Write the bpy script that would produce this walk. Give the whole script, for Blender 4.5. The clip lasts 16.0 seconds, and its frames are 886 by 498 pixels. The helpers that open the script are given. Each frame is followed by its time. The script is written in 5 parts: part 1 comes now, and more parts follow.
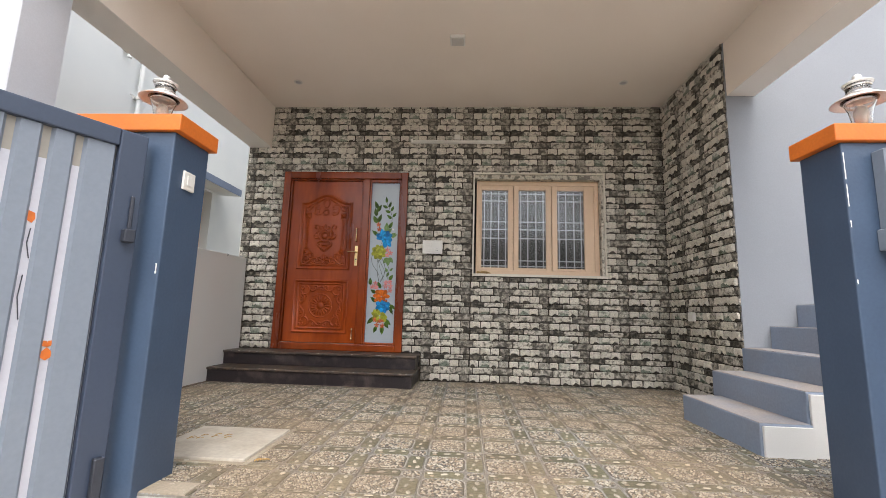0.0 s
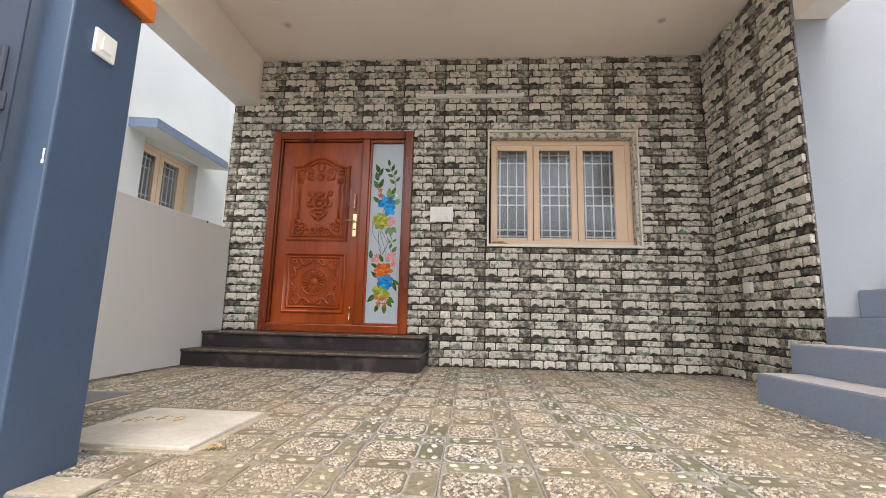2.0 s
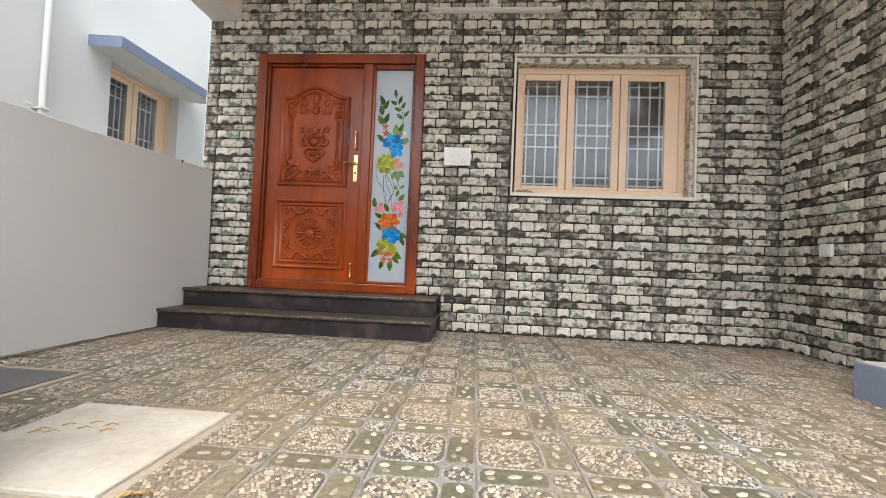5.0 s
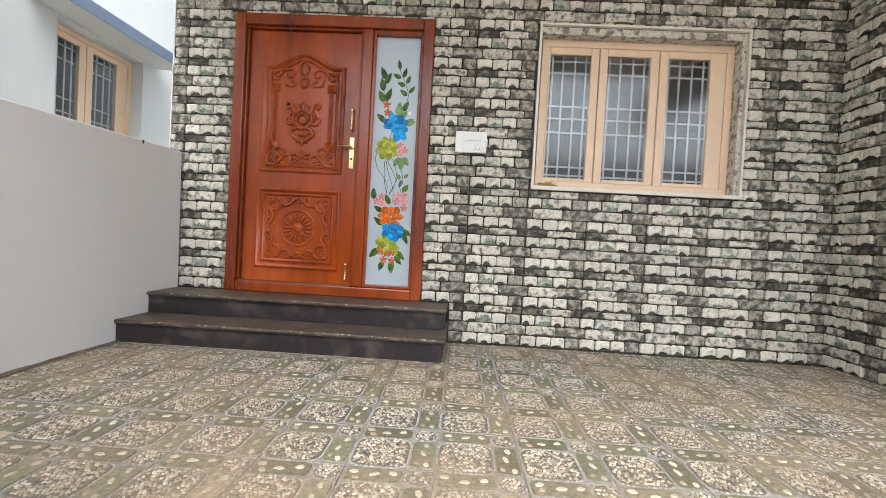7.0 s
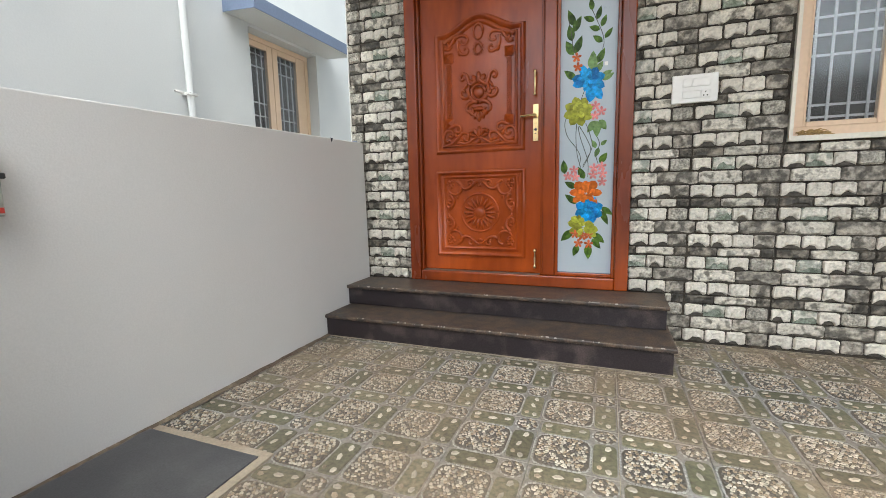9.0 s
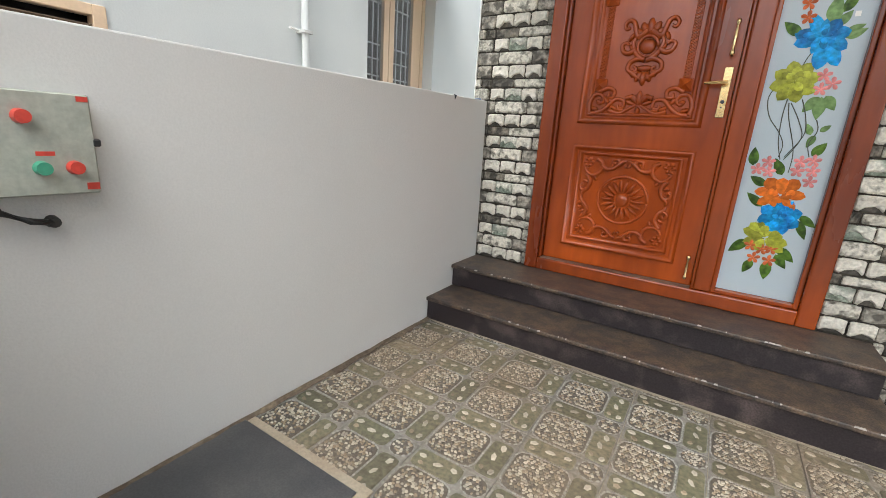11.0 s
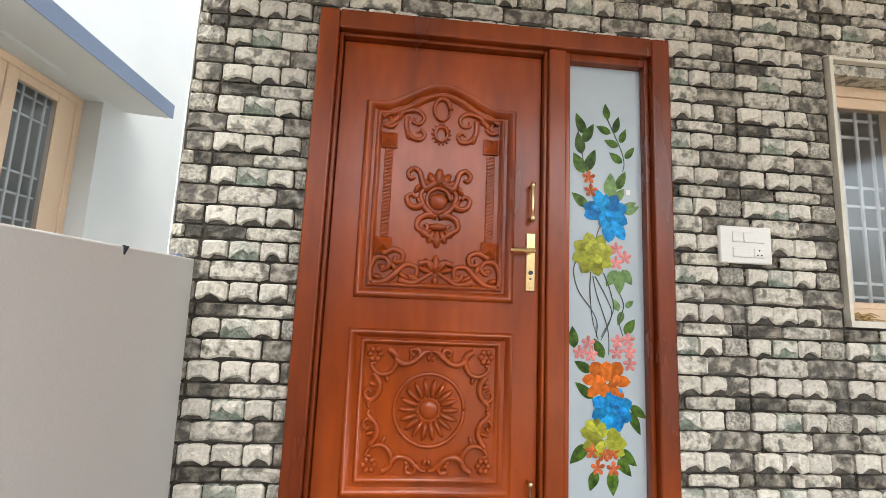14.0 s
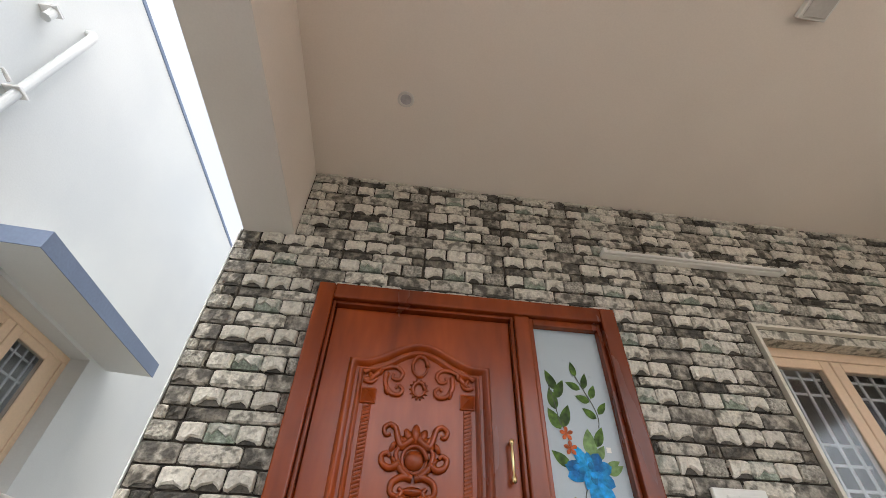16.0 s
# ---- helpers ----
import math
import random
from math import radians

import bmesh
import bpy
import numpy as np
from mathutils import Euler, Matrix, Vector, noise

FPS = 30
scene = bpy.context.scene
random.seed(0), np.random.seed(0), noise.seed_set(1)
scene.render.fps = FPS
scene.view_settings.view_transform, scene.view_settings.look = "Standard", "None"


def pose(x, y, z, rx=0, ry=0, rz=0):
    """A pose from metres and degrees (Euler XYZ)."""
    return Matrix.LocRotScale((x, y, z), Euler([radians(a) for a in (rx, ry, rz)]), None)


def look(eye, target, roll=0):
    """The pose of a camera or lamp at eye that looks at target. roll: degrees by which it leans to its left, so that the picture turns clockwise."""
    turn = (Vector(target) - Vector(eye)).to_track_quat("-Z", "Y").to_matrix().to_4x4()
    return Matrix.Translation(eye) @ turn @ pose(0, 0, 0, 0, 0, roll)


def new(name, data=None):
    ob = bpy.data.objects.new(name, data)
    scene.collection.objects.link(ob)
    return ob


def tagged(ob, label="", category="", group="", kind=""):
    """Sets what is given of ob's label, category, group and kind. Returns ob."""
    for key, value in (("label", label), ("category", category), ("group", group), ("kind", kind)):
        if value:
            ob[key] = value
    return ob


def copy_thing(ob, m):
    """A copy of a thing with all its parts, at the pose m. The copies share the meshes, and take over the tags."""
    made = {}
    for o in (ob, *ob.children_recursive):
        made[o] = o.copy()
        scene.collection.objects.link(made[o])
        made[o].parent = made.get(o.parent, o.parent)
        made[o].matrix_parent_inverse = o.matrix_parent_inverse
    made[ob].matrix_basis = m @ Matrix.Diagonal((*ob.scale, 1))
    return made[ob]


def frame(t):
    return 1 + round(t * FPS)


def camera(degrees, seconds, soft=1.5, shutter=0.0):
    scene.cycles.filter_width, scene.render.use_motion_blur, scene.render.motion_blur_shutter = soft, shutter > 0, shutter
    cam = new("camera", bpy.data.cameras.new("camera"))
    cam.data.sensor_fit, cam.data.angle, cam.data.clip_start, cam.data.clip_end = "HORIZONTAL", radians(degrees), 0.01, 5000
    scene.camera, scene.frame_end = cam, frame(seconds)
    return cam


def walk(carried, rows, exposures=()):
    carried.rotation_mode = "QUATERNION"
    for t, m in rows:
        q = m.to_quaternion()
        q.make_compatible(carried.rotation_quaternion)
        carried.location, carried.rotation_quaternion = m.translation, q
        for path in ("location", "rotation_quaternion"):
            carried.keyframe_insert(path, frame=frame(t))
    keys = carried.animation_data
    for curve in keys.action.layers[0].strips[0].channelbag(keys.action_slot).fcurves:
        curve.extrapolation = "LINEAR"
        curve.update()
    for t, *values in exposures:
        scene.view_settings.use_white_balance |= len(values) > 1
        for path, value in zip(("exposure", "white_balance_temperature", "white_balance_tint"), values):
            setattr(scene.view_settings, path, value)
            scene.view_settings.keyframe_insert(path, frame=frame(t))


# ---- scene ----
cam = camera(92.2, 16.0, soft=0.85)
EXPOSURES = [(0.0, 0.67, 6550, 11), (1.5, 0.82, 6550, 11), (3.0, 1.10, 6450, 10), (4.5, 1.04, 6450, 10), (7.0, 1.27, 6250, 8), (9.0, 1.12, 6250, 6), (12.5, 1.24, 6450, 6), (13.5, 1.35, 6500, 7), (14.5, 1.36, 6500, 8), (16.0, 0.87, 6500, 10)]
PATH = [
    (0, (-0.063, -0.031, 0.766), (-0.18, 1.943, 1.062), 1.6),
    (0.5, (-0.098, 0.126, 0.775), (-0.219, 2.107, 1.016), 1.2),
    (1, (-0.144, 0.266, 0.786), (-0.268, 2.251, 1.002), 1.2),
    (1.5, (-0.156, 0.392, 0.674), (-0.28, 2.377, 0.889), 1.3),
    (2, (-0.178, 0.638, 0.494), (-0.307, 2.61, 0.803), 1.4),
    (2.5, (-0.186, 0.826, 0.437), (-0.313, 2.709, 1.099), 2.2),
    (3, (-0.179, 0.91, 0.435), (-0.312, 2.743, 1.224), 2.8),
    (3.5, (-0.193, 0.942, 0.43), (-0.288, 2.822, 1.106), 3.6),
    (4, (-0.22, 0.999, 0.434), (-0.297, 2.963, 0.804), 4.3),
    (4.5, (-0.235, 1.094, 0.502), (-0.405, 3.079, 0.677), 2.4),
    (6.8, (-0.534, 1.661, 0.779), (-0.581, 3.66, 0.736), 3.3),
    (7, (-0.528, 1.686, 0.78), (-0.604, 3.684, 0.738), 3.2),
    (7.5, (-0.572, 1.747, 0.808), (-0.806, 3.732, 0.737), 2.7),
    (8, (-0.633, 1.827, 0.901), (-1.089, 3.769, 0.762), 1.5),
    (8.5, (-0.752, 1.884, 0.954), (-1.375, 3.778, 0.797), -0.4),
    (9, (-0.94, 1.992, 0.968), (-1.654, 3.84, 0.701), -1.2),
    (9.5, (-1.135, 2.116, 1.023), (-1.849, 3.929, 0.572), -0.2),
    (9.7, (-1.149, 2.151, 1.022), (-1.977, 3.918, 0.581), 0.1),
    (11.8, (-1.59, 2.44, 1.2), (-2.621, 4.067, 0.661), 3.8),
    (12, (-1.652, 2.5, 1.21), (-2.523, 4.222, 0.685), 3.7),
    (12.5, (-1.728, 2.662, 1.207), (-2.157, 4.574, 0.808), 3.9),
    (13, (-1.805, 2.908, 1.175), (-1.903, 4.899, 1.012), 3.0),
    (13.5, (-1.89, 3.15, 1.195), (-1.81, 5.148, 1.225), 2.5),
    (14, (-1.923, 3.249, 1.217), (-1.761, 5.224, 1.483), 2.5),
    (14.5, (-1.942, 3.31, 1.263), (-1.738, 5.217, 1.83), 2.4),
    (15, (-1.953, 3.319, 1.27), (-1.755, 5.099, 2.16), 2.2),
    (15.5, (-1.949, 3.243, 1.232), (-1.769, 4.889, 2.353), 2.3),
    (16, (-1.915, 3.163, 1.144), (-1.759, 4.64, 2.483), 2.0),
]
walk(cam, [(t, look(eye, target, roll)) for t, eye, target, roll in PATH], EXPOSURES)

# ---- world, sun, exposure ----
SUN_EL, SUN_AZ = 60.0, 178.0
world = bpy.data.worlds.new("world")
scene.world = world
world.use_nodes = True
wn = world.node_tree
sky = wn.nodes.new("ShaderNodeTexSky")
sky.sky_type = "NISHITA"
sky.sun_disc = False
sky.sun_elevation, sky.sun_rotation = radians(SUN_EL), radians(SUN_AZ)
sky.air_density, sky.dust_density, sky.ozone_density = 1.0, 4.0, 1.0
wbg = wn.nodes["Background"]
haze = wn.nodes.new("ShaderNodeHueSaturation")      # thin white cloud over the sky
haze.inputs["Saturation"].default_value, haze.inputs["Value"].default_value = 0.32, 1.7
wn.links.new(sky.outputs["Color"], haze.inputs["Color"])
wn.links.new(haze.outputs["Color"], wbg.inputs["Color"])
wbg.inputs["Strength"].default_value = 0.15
sun = new("sun", bpy.data.lights.new("sun", "SUN"))
sun.data.energy, sun.data.angle, sun.data.color = 1.0, radians(50), (1.0, 0.96, 0.90)
sun.matrix_world = look((0, 0, 0), (-math.sin(radians(SUN_AZ)), -math.cos(radians(SUN_AZ)), -math.tan(radians(SUN_EL))))

# ---- materials ----
def mat(name, base, rough=0.6, metal=0.0, var=0.12, fine=60.0, coarse=3.0, bump=0.15, tone=None, stain=0.3, rnd=0.0, spec=0.5, stretch=(1, 1, 1), lo=0.42, hi=0.62):
    """Paint, stone or wood: grain at two scales, a second tone in patches, fine relief."""
    m = bpy.data.materials.new(name)
    m.use_nodes = True
    nt = m.node_tree
    bs = nt.nodes["Principled BSDF"]
    N, L = nt.nodes.new, nt.links.new
    geo = N("ShaderNodeNewGeometry")
    mp = N("ShaderNodeMapping")
    mp.inputs["Scale"].default_value = stretch
    L(geo.outputs["Position"], mp.inputs["Vector"])
    n1, n2 = N("ShaderNodeTexNoise"), N("ShaderNodeTexNoise")
    for n, s, d in ((n1, fine, 4), (n2, coarse, 6)):
        n.inputs["Scale"].default_value, n.inputs["Detail"].default_value = s, d
        L(mp.outputs["Vector"], n.inputs["Vector"])
    ramp = N("ShaderNodeMapRange")
    ramp.inputs["From Min"].default_value, ramp.inputs["From Max"].default_value = lo, hi
    L(n2.outputs["Fac"], ramp.inputs["Value"])
    sc = N("ShaderNodeMath")
    sc.operation = "MULTIPLY"
    sc.inputs[1].default_value = stain
    L(ramp.outputs["Result"], sc.inputs[0])
    mix = N("ShaderNodeMix")
    mix.data_type = "RGBA"
    mix.inputs["A"].default_value = (*base, 1)
    mix.inputs["B"].default_value = (*(tone or [c * 0.75 for c in base]), 1)
    L(sc.outputs[0], mix.inputs["Factor"])
    hsv = N("ShaderNodeHueSaturation")
    vr = N("ShaderNodeMapRange")
    vr.inputs["To Min"].default_value, vr.inputs["To Max"].default_value = 1 - var, 1 + var
    vr.inputs["From Min"].default_value, vr.inputs["From Max"].default_value = 0.3, 0.7
    L(n1.outputs["Fac"], vr.inputs["Value"])
    val = vr.outputs["Result"]
    if rnd:
        info = N("ShaderNodeObjectInfo")
        add = N("ShaderNodeMath")
        L(info.outputs["Random"], add.inputs[0])
        L(geo.outputs["Random Per Island"], add.inputs[1])
        fr = N("ShaderNodeMath")
        fr.operation = "FRACT"
        L(add.outputs[0], fr.inputs[0])
        rr = N("ShaderNodeMapRange")
        rr.inputs["To Min"].default_value, rr.inputs["To Max"].default_value = 1 - rnd, 1 + rnd
        L(fr.outputs[0], rr.inputs["Value"])
        mu = N("ShaderNodeMath")
        mu.operation = "MULTIPLY"
        L(val, mu.inputs[0])
        L(rr.outputs["Result"], mu.inputs[1])
        val = mu.outputs[0]
    L(val, hsv.inputs["Value"])
    L(mix.outputs["Result"], hsv.inputs["Color"])
    L(hsv.outputs["Color"], bs.inputs["Base Color"])
    rg = N("ShaderNodeMapRange")
    rg.inputs["To Min"].default_value, rg.inputs["To Max"].default_value = max(0.02, rough - 0.08), min(1, rough + 0.08)
    L(n2.outputs["Fac"], rg.inputs["Value"])
    L(rg.outputs["Result"], bs.inputs["Roughness"])
    bs.inputs["Metallic"].default_value = metal
    bs.inputs["Specular IOR Level"].default_value = spec
    if bump:
        bp = N("ShaderNodeBump")
        bp.inputs["Strength"].default_value, bp.inputs["Distance"].default_value = bump, 0.01
        L(n1.outputs["Fac"], bp.inputs["Height"])
        L(bp.outputs["Normal"], bs.inputs["Normal"])
    return m


M_WHITE = mat("white_wall_paint", (0.78, 0.79, 0.77), 0.75, var=0.03, fine=140, coarse=1.6, bump=0.12, tone=(0.66, 0.68, 0.68), stain=0.35)
M_NEIGH = mat("neighbour_white_paint", (0.60, 0.618, 0.612), 0.8, var=0.02, fine=90, coarse=1.2, bump=0.08, tone=(0.53, 0.555, 0.565), stain=0.5)
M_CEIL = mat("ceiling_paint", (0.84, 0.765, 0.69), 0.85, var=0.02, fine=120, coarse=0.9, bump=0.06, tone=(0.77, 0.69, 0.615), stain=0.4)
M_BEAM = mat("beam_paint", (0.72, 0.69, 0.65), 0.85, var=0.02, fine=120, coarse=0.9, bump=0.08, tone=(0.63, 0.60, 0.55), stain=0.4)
# stair wall's lilac-white, darkened evenly: its shade is put into the base colour
M_LILAC_SHADED = mat("shaded_lilac_white_paint", (0.255, 0.272, 0.30), 0.75, var=0.03, fine=110, coarse=1.1, bump=0.1, tone=(0.22, 0.235, 0.26), stain=0.4)
M_COLUMN = mat("pale_lilac_column_paint", (0.60, 0.62, 0.67), 0.75, var=0.03, fine=110, coarse=1.1, bump=0.1, tone=(0.53, 0.55, 0.60), stain=0.4)
M_GREYWALL = mat("light_grey_paint", (0.67, 0.665, 0.645), 0.8, var=0.03, fine=150, coarse=1.4, bump=0.12, tone=(0.61, 0.60, 0.575), stain=0.35)
M_BLUE = mat("slate_blue_paint", (0.053, 0.085, 0.142), 0.42, var=0.05, fine=70, coarse=2.5, bump=0.08, tone=(0.042, 0.067, 0.113), stain=0.5)
M_BLUESTEP = mat("blue_step_paint", (0.235, 0.29, 0.385), 0.6, var=0.06, fine=60, coarse=3, bump=0.1, tone=(0.25, 0.27, 0.32), stain=0.5)
M_TREAD = mat("dusty_blue_tread", (0.27, 0.275, 0.30), 0.75, var=0.1, fine=60, coarse=4, bump=0.15, tone=(0.35, 0.31, 0.285), stain=0.9, lo=0.35, hi=0.6)
M_BAND = mat("blue_band_paint", (0.15, 0.195, 0.29), 0.6, var=0.05, fine=60, coarse=3, bump=0.1, stain=0.3)
M_ORANGE = mat("orange_paint", (0.66, 0.165, 0.02), 0.45, var=0.05, fine=80, coarse=4, bump=0.06, tone=(0.55, 0.13, 0.02), stain=0.4)
M_GATE = mat("gate_blue_grey_enamel", (0.045, 0.062, 0.10), 0.35, var=0.04, fine=70, coarse=2, bump=0.04, stain=0.3)
M_SLAT = mat("gate_grey_slat_enamel", (0.21, 0.245, 0.295), 0.4, var=0.04, fine=50, coarse=2, bump=0.04, tone=(0.18, 0.21, 0.255), stain=0.4)
M_GATEWHITE = mat("gate_white_sheet", (0.55, 0.56, 0.62), 0.4, var=0.03, coarse=2, bump=0.03)
M_GATEBEIGE = mat("gate_beige_sheet", (0.33, 0.31, 0.27), 0.5, var=0.03, coarse=2, bump=0.03)
M_WOOD = mat("red_brown_door_wood", (0.45, 0.080, 0.009), 0.25, var=0.10, fine=22, coarse=3, bump=0.05, tone=(0.17, 0.025, 0.004), stain=0.9, spec=0.5, stretch=(1, 1, 0.22), lo=0.36, hi=0.66)
M_WOODFRAME = mat("dark_red_frame_wood", (0.34, 0.060, 0.007), 0.25, var=0.10, fine=22, coarse=3, bump=0.05, tone=(0.125, 0.019, 0.004), stain=0.9, spec=0.5, stretch=(1, 1, 0.22), lo=0.36, hi=0.66)
M_DUSTWOOD = mat("dusty_sill_wood", (0.15, 0.072, 0.042), 0.7, var=0.2, fine=60, coarse=7, bump=0.1, tone=(0.24, 0.155, 0.105), stain=0.8, stretch=(0.3, 1, 1))
M_BRASS = mat("brass", (0.80, 0.60, 0.30), 0.22, metal=1.0, var=0.06, fine=120, coarse=12, bump=0.03)
M_STEEL = mat("steel", (0.78, 0.77, 0.75), 0.25, metal=0.35, var=0.05, fine=100, coarse=10, bump=0.02)
M_CHROME = mat("lamp_chrome", (0.78, 0.76, 0.74), 0.14, metal=0.85, var=0.05, fine=100, coarse=10, bump=0.02)
M_DARKMETAL = mat("dark_metal", (0.045, 0.05, 0.065), 0.4, metal=0.3, var=0.1, bump=0.05)
M_FROST = mat("frosted_glass_panel", (0.45, 0.52, 0.565), 0.3, var=0.03, fine=250, coarse=4, bump=0.05, tone=(0.40, 0.475, 0.525), stain=0.4)
M_PEACH = mat("peach_window_paint", (0.74, 0.55, 0.38), 0.4, var=0.04, fine=60, coarse=3, bump=0.04, tone=(0.67, 0.49, 0.34), stain=0.4)
M_GRILL = mat("white_grill_enamel", (0.75, 0.76, 0.77), 0.35, var=0.04, bump=0.03)
M_PLASTIC = mat("white_plastic", (0.80, 0.79, 0.75), 0.35, var=0.02, bump=0.02)
M_GRANITE = mat("black_step_granite", (0.022, 0.017, 0.019), 0.38, var=0.4, fine=130, coarse=6, bump=0.08, tone=(0.085, 0.064, 0.060), stain=0.8, lo=0.50, hi=0.66)
M_GRANTOP = mat("dusty_granite_tread", (0.042, 0.033, 0.029), 0.45, var=0.4, fine=120, coarse=15, bump=0.14, tone=(0.125, 0.086, 0.058), stain=0.9, lo=0.40, hi=0.66)
M_SCUFF = mat("pale_stone_scuff", (0.38, 0.35, 0.32), 0.7, var=0.3, bump=0.2)
M_BLACKSLAB = mat("black_stone_slab", (0.045, 0.046, 0.050), 0.35, var=0.2, fine=160, coarse=3, bump=0.05, tone=(0.10, 0.10, 0.10), stain=0.6)
M_MARBLE = mat("beige_marble_cover", (0.47, 0.435, 0.37), 0.45, var=0.10, fine=40, coarse=6, bump=0.08, tone=(0.36, 0.32, 0.255), stain=0.6)
M_CEMENT = mat("grey_cement", (0.40, 0.39, 0.37), 0.8, var=0.12, fine=90, coarse=3, bump=0.3, tone=(0.30, 0.29, 0.27), stain=0.5)
M_SAND = mat("beige_cement_border", (0.31, 0.265, 0.205), 0.85, var=0.12, fine=90, coarse=6, bump=0.3, tone=(0.25, 0.20, 0.142), stain=0.5)
M_GROUND = mat("street_earth", (0.42, 0.37, 0.31), 0.95, var=0.2, fine=20, coarse=0.7, bump=0.5, tone=(0.28, 0.24, 0.195), stain=0.6)
M_STREET = mat("added_wall_paint", (0.70, 0.665, 0.61), 0.85, var=0.08, fine=30, coarse=0.6, bump=0.15, tone=(0.55, 0.52, 0.47), stain=0.6)
M_MORTAR = mat("stone_wall_joint", (0.07, 0.057, 0.042), 0.9, var=0.3, fine=120, coarse=14, bump=0.4, tone=(0.02, 0.018, 0.016), stain=0.9)
M_TRIM = mat("cream_tile_trim", (0.72, 0.68, 0.58), 0.5, var=0.05, bump=0.04)
M_ST_LIGHT = mat("pale_stone", (0.65, 0.612, 0.535), 0.62, var=0.14, fine=80, coarse=26, bump=0.6, tone=(0.30, 0.28, 0.235), stain=0.7, rnd=0.10, lo=0.56, hi=0.68)
M_ST_MID = mat("grey_stone", (0.58, 0.545, 0.47), 0.62, var=0.25, fine=75, coarse=24, bump=0.6, tone=(0.14, 0.13, 0.105), stain=0.9, rnd=0.12, lo=0.49, hi=0.62)
M_ST_DUSK = mat("dusky_stone", (0.40, 0.366, 0.308), 0.62, var=0.3, fine=70, coarse=22, bump=0.6, tone=(0.08, 0.073, 0.06), stain=0.92, rnd=0.16, lo=0.40, hi=0.58)
M_ST_DARK = mat("dark_stone", (0.24, 0.214, 0.172), 0.62, var=0.3, fine=70, coarse=22, bump=0.6, tone=(0.034, 0.031, 0.025), stain=0.93, rnd=0.2, lo=0.34, hi=0.56)
M_ST_GREEN = mat("pale_stone_above_moss", (0.60, 0.58, 0.51), 0.65, var=0.2, fine=90, coarse=17, bump=0.4, tone=(0.20, 0.225, 0.185), stain=0.8, rnd=0.10, lo=0.46, hi=0.62)
M_ST_CARVED = mat("carved_stone", (0.44, 0.415, 0.355), 0.65, var=0.5, fine=85, coarse=24, bump=0.9, tone=(0.22, 0.21, 0.18), stain=0.8, rnd=0.10)
# the shade drawn under each stone in the tile print, put into the colour
M_ST_FOOTSHADE = mat("printed_stone_shade", (0.085, 0.075, 0.06), 0.75, var=0.35, fine=70, coarse=20, bump=0.5, tone=(0.045, 0.041, 0.034), stain=0.85, rnd=0.3)
M_ST_MOSS = mat("grey_green_moss", (0.27, 0.305, 0.25), 0.8, var=0.35, fine=110, coarse=24, bump=0.6, tone=(0.11, 0.135, 0.10), stain=0.85, rnd=0.2)
M_TILE = mat("floor_tile_body", (0.195, 0.192, 0.178), 0.62, var=0.25, fine=60, coarse=1.3, bump=0.25, tone=(0.20, 0.156, 0.108), stain=0.88, rnd=0.06, lo=0.38, hi=0.60)
M_OLIVE = mat("olive_tile_pad", (0.105, 0.103, 0.064), 0.55, var=0.35, fine=55, coarse=1.3, bump=0.25, tone=(0.18, 0.142, 0.094), stain=0.88, rnd=0.25, lo=0.38, hi=0.60)
M_GROUT = mat("dark_pebble_bed", (0.075, 0.067, 0.054), 0.6, var=0.25, fine=80, coarse=1.3, bump=0.2, tone=(0.175, 0.135, 0.095), stain=0.88, rnd=0.0, lo=0.38, hi=0.60)
M_PEB_L = mat("pale_pebble", (0.38, 0.352, 0.295), 0.5, var=0.14, fine=90, coarse=1.3, bump=0.1, tone=(0.30, 0.24, 0.17), stain=0.88, rnd=0.30, lo=0.38, hi=0.60)
M_PEB_G = mat("grey_mosaic_strip", (0.255, 0.255, 0.243), 0.55, var=0.15, fine=90, coarse=1.3, bump=0.1, tone=(0.215, 0.17, 0.12), stain=0.88, rnd=0.25, lo=0.38, hi=0.60)
M_PEB_B = mat("brown_pebble", (0.24, 0.19, 0.132), 0.5, var=0.15, fine=90, coarse=1.3, bump=0.1, tone=(0.21, 0.165, 0.115), stain=0.88, rnd=0.35, lo=0.38, hi=0.60)
M_PEB_D = mat("dark_pebble", (0.062, 0.058, 0.052), 0.5, var=0.2, fine=90, coarse=1.3, bump=0.1, tone=(0.19, 0.15, 0.105), stain=0.88, rnd=0.35, lo=0.38, hi=0.60)
M_RED = mat("red_plastic", (0.60, 0.06, 0.04), 0.4, bump=0.02)
M_GREEN = mat("green_plastic", (0.06, 0.32, 0.20), 0.4, bump=0.02)
M_BOXGREY = mat("grey_green_enamel", (0.40, 0.42, 0.36), 0.45, bump=0.04)
M_BLACK = mat("black_rubber", (0.02, 0.02, 0.02), 0.5, bump=0.05)
M_BOX = mat("ceiling_box_grey", (0.55, 0.53, 0.50), 0.6, var=0.05, bump=0.05)
M_DRY = mat("dry_straw", (0.40, 0.26, 0.10), 0.8, var=0.3, fine=90, bump=0.4)
M_BROWN = mat("brown_louvre", (0.16, 0.11, 0.075), 0.5, bump=0.05)
# dark base colour carries the dimness of the room behind the glass
M_ROOM_DIM = mat("dim_room_paint", (0.10, 0.10, 0.097), 0.85, bump=0.05)
M_LEAF = mat("painted_leaf_green", (0.085, 0.165, 0.02), 0.35, var=0.4, fine=45, coarse=20, bump=0.03, tone=(0.016, 0.045, 0.008), stain=0.85, rnd=0.3, spec=0.2)
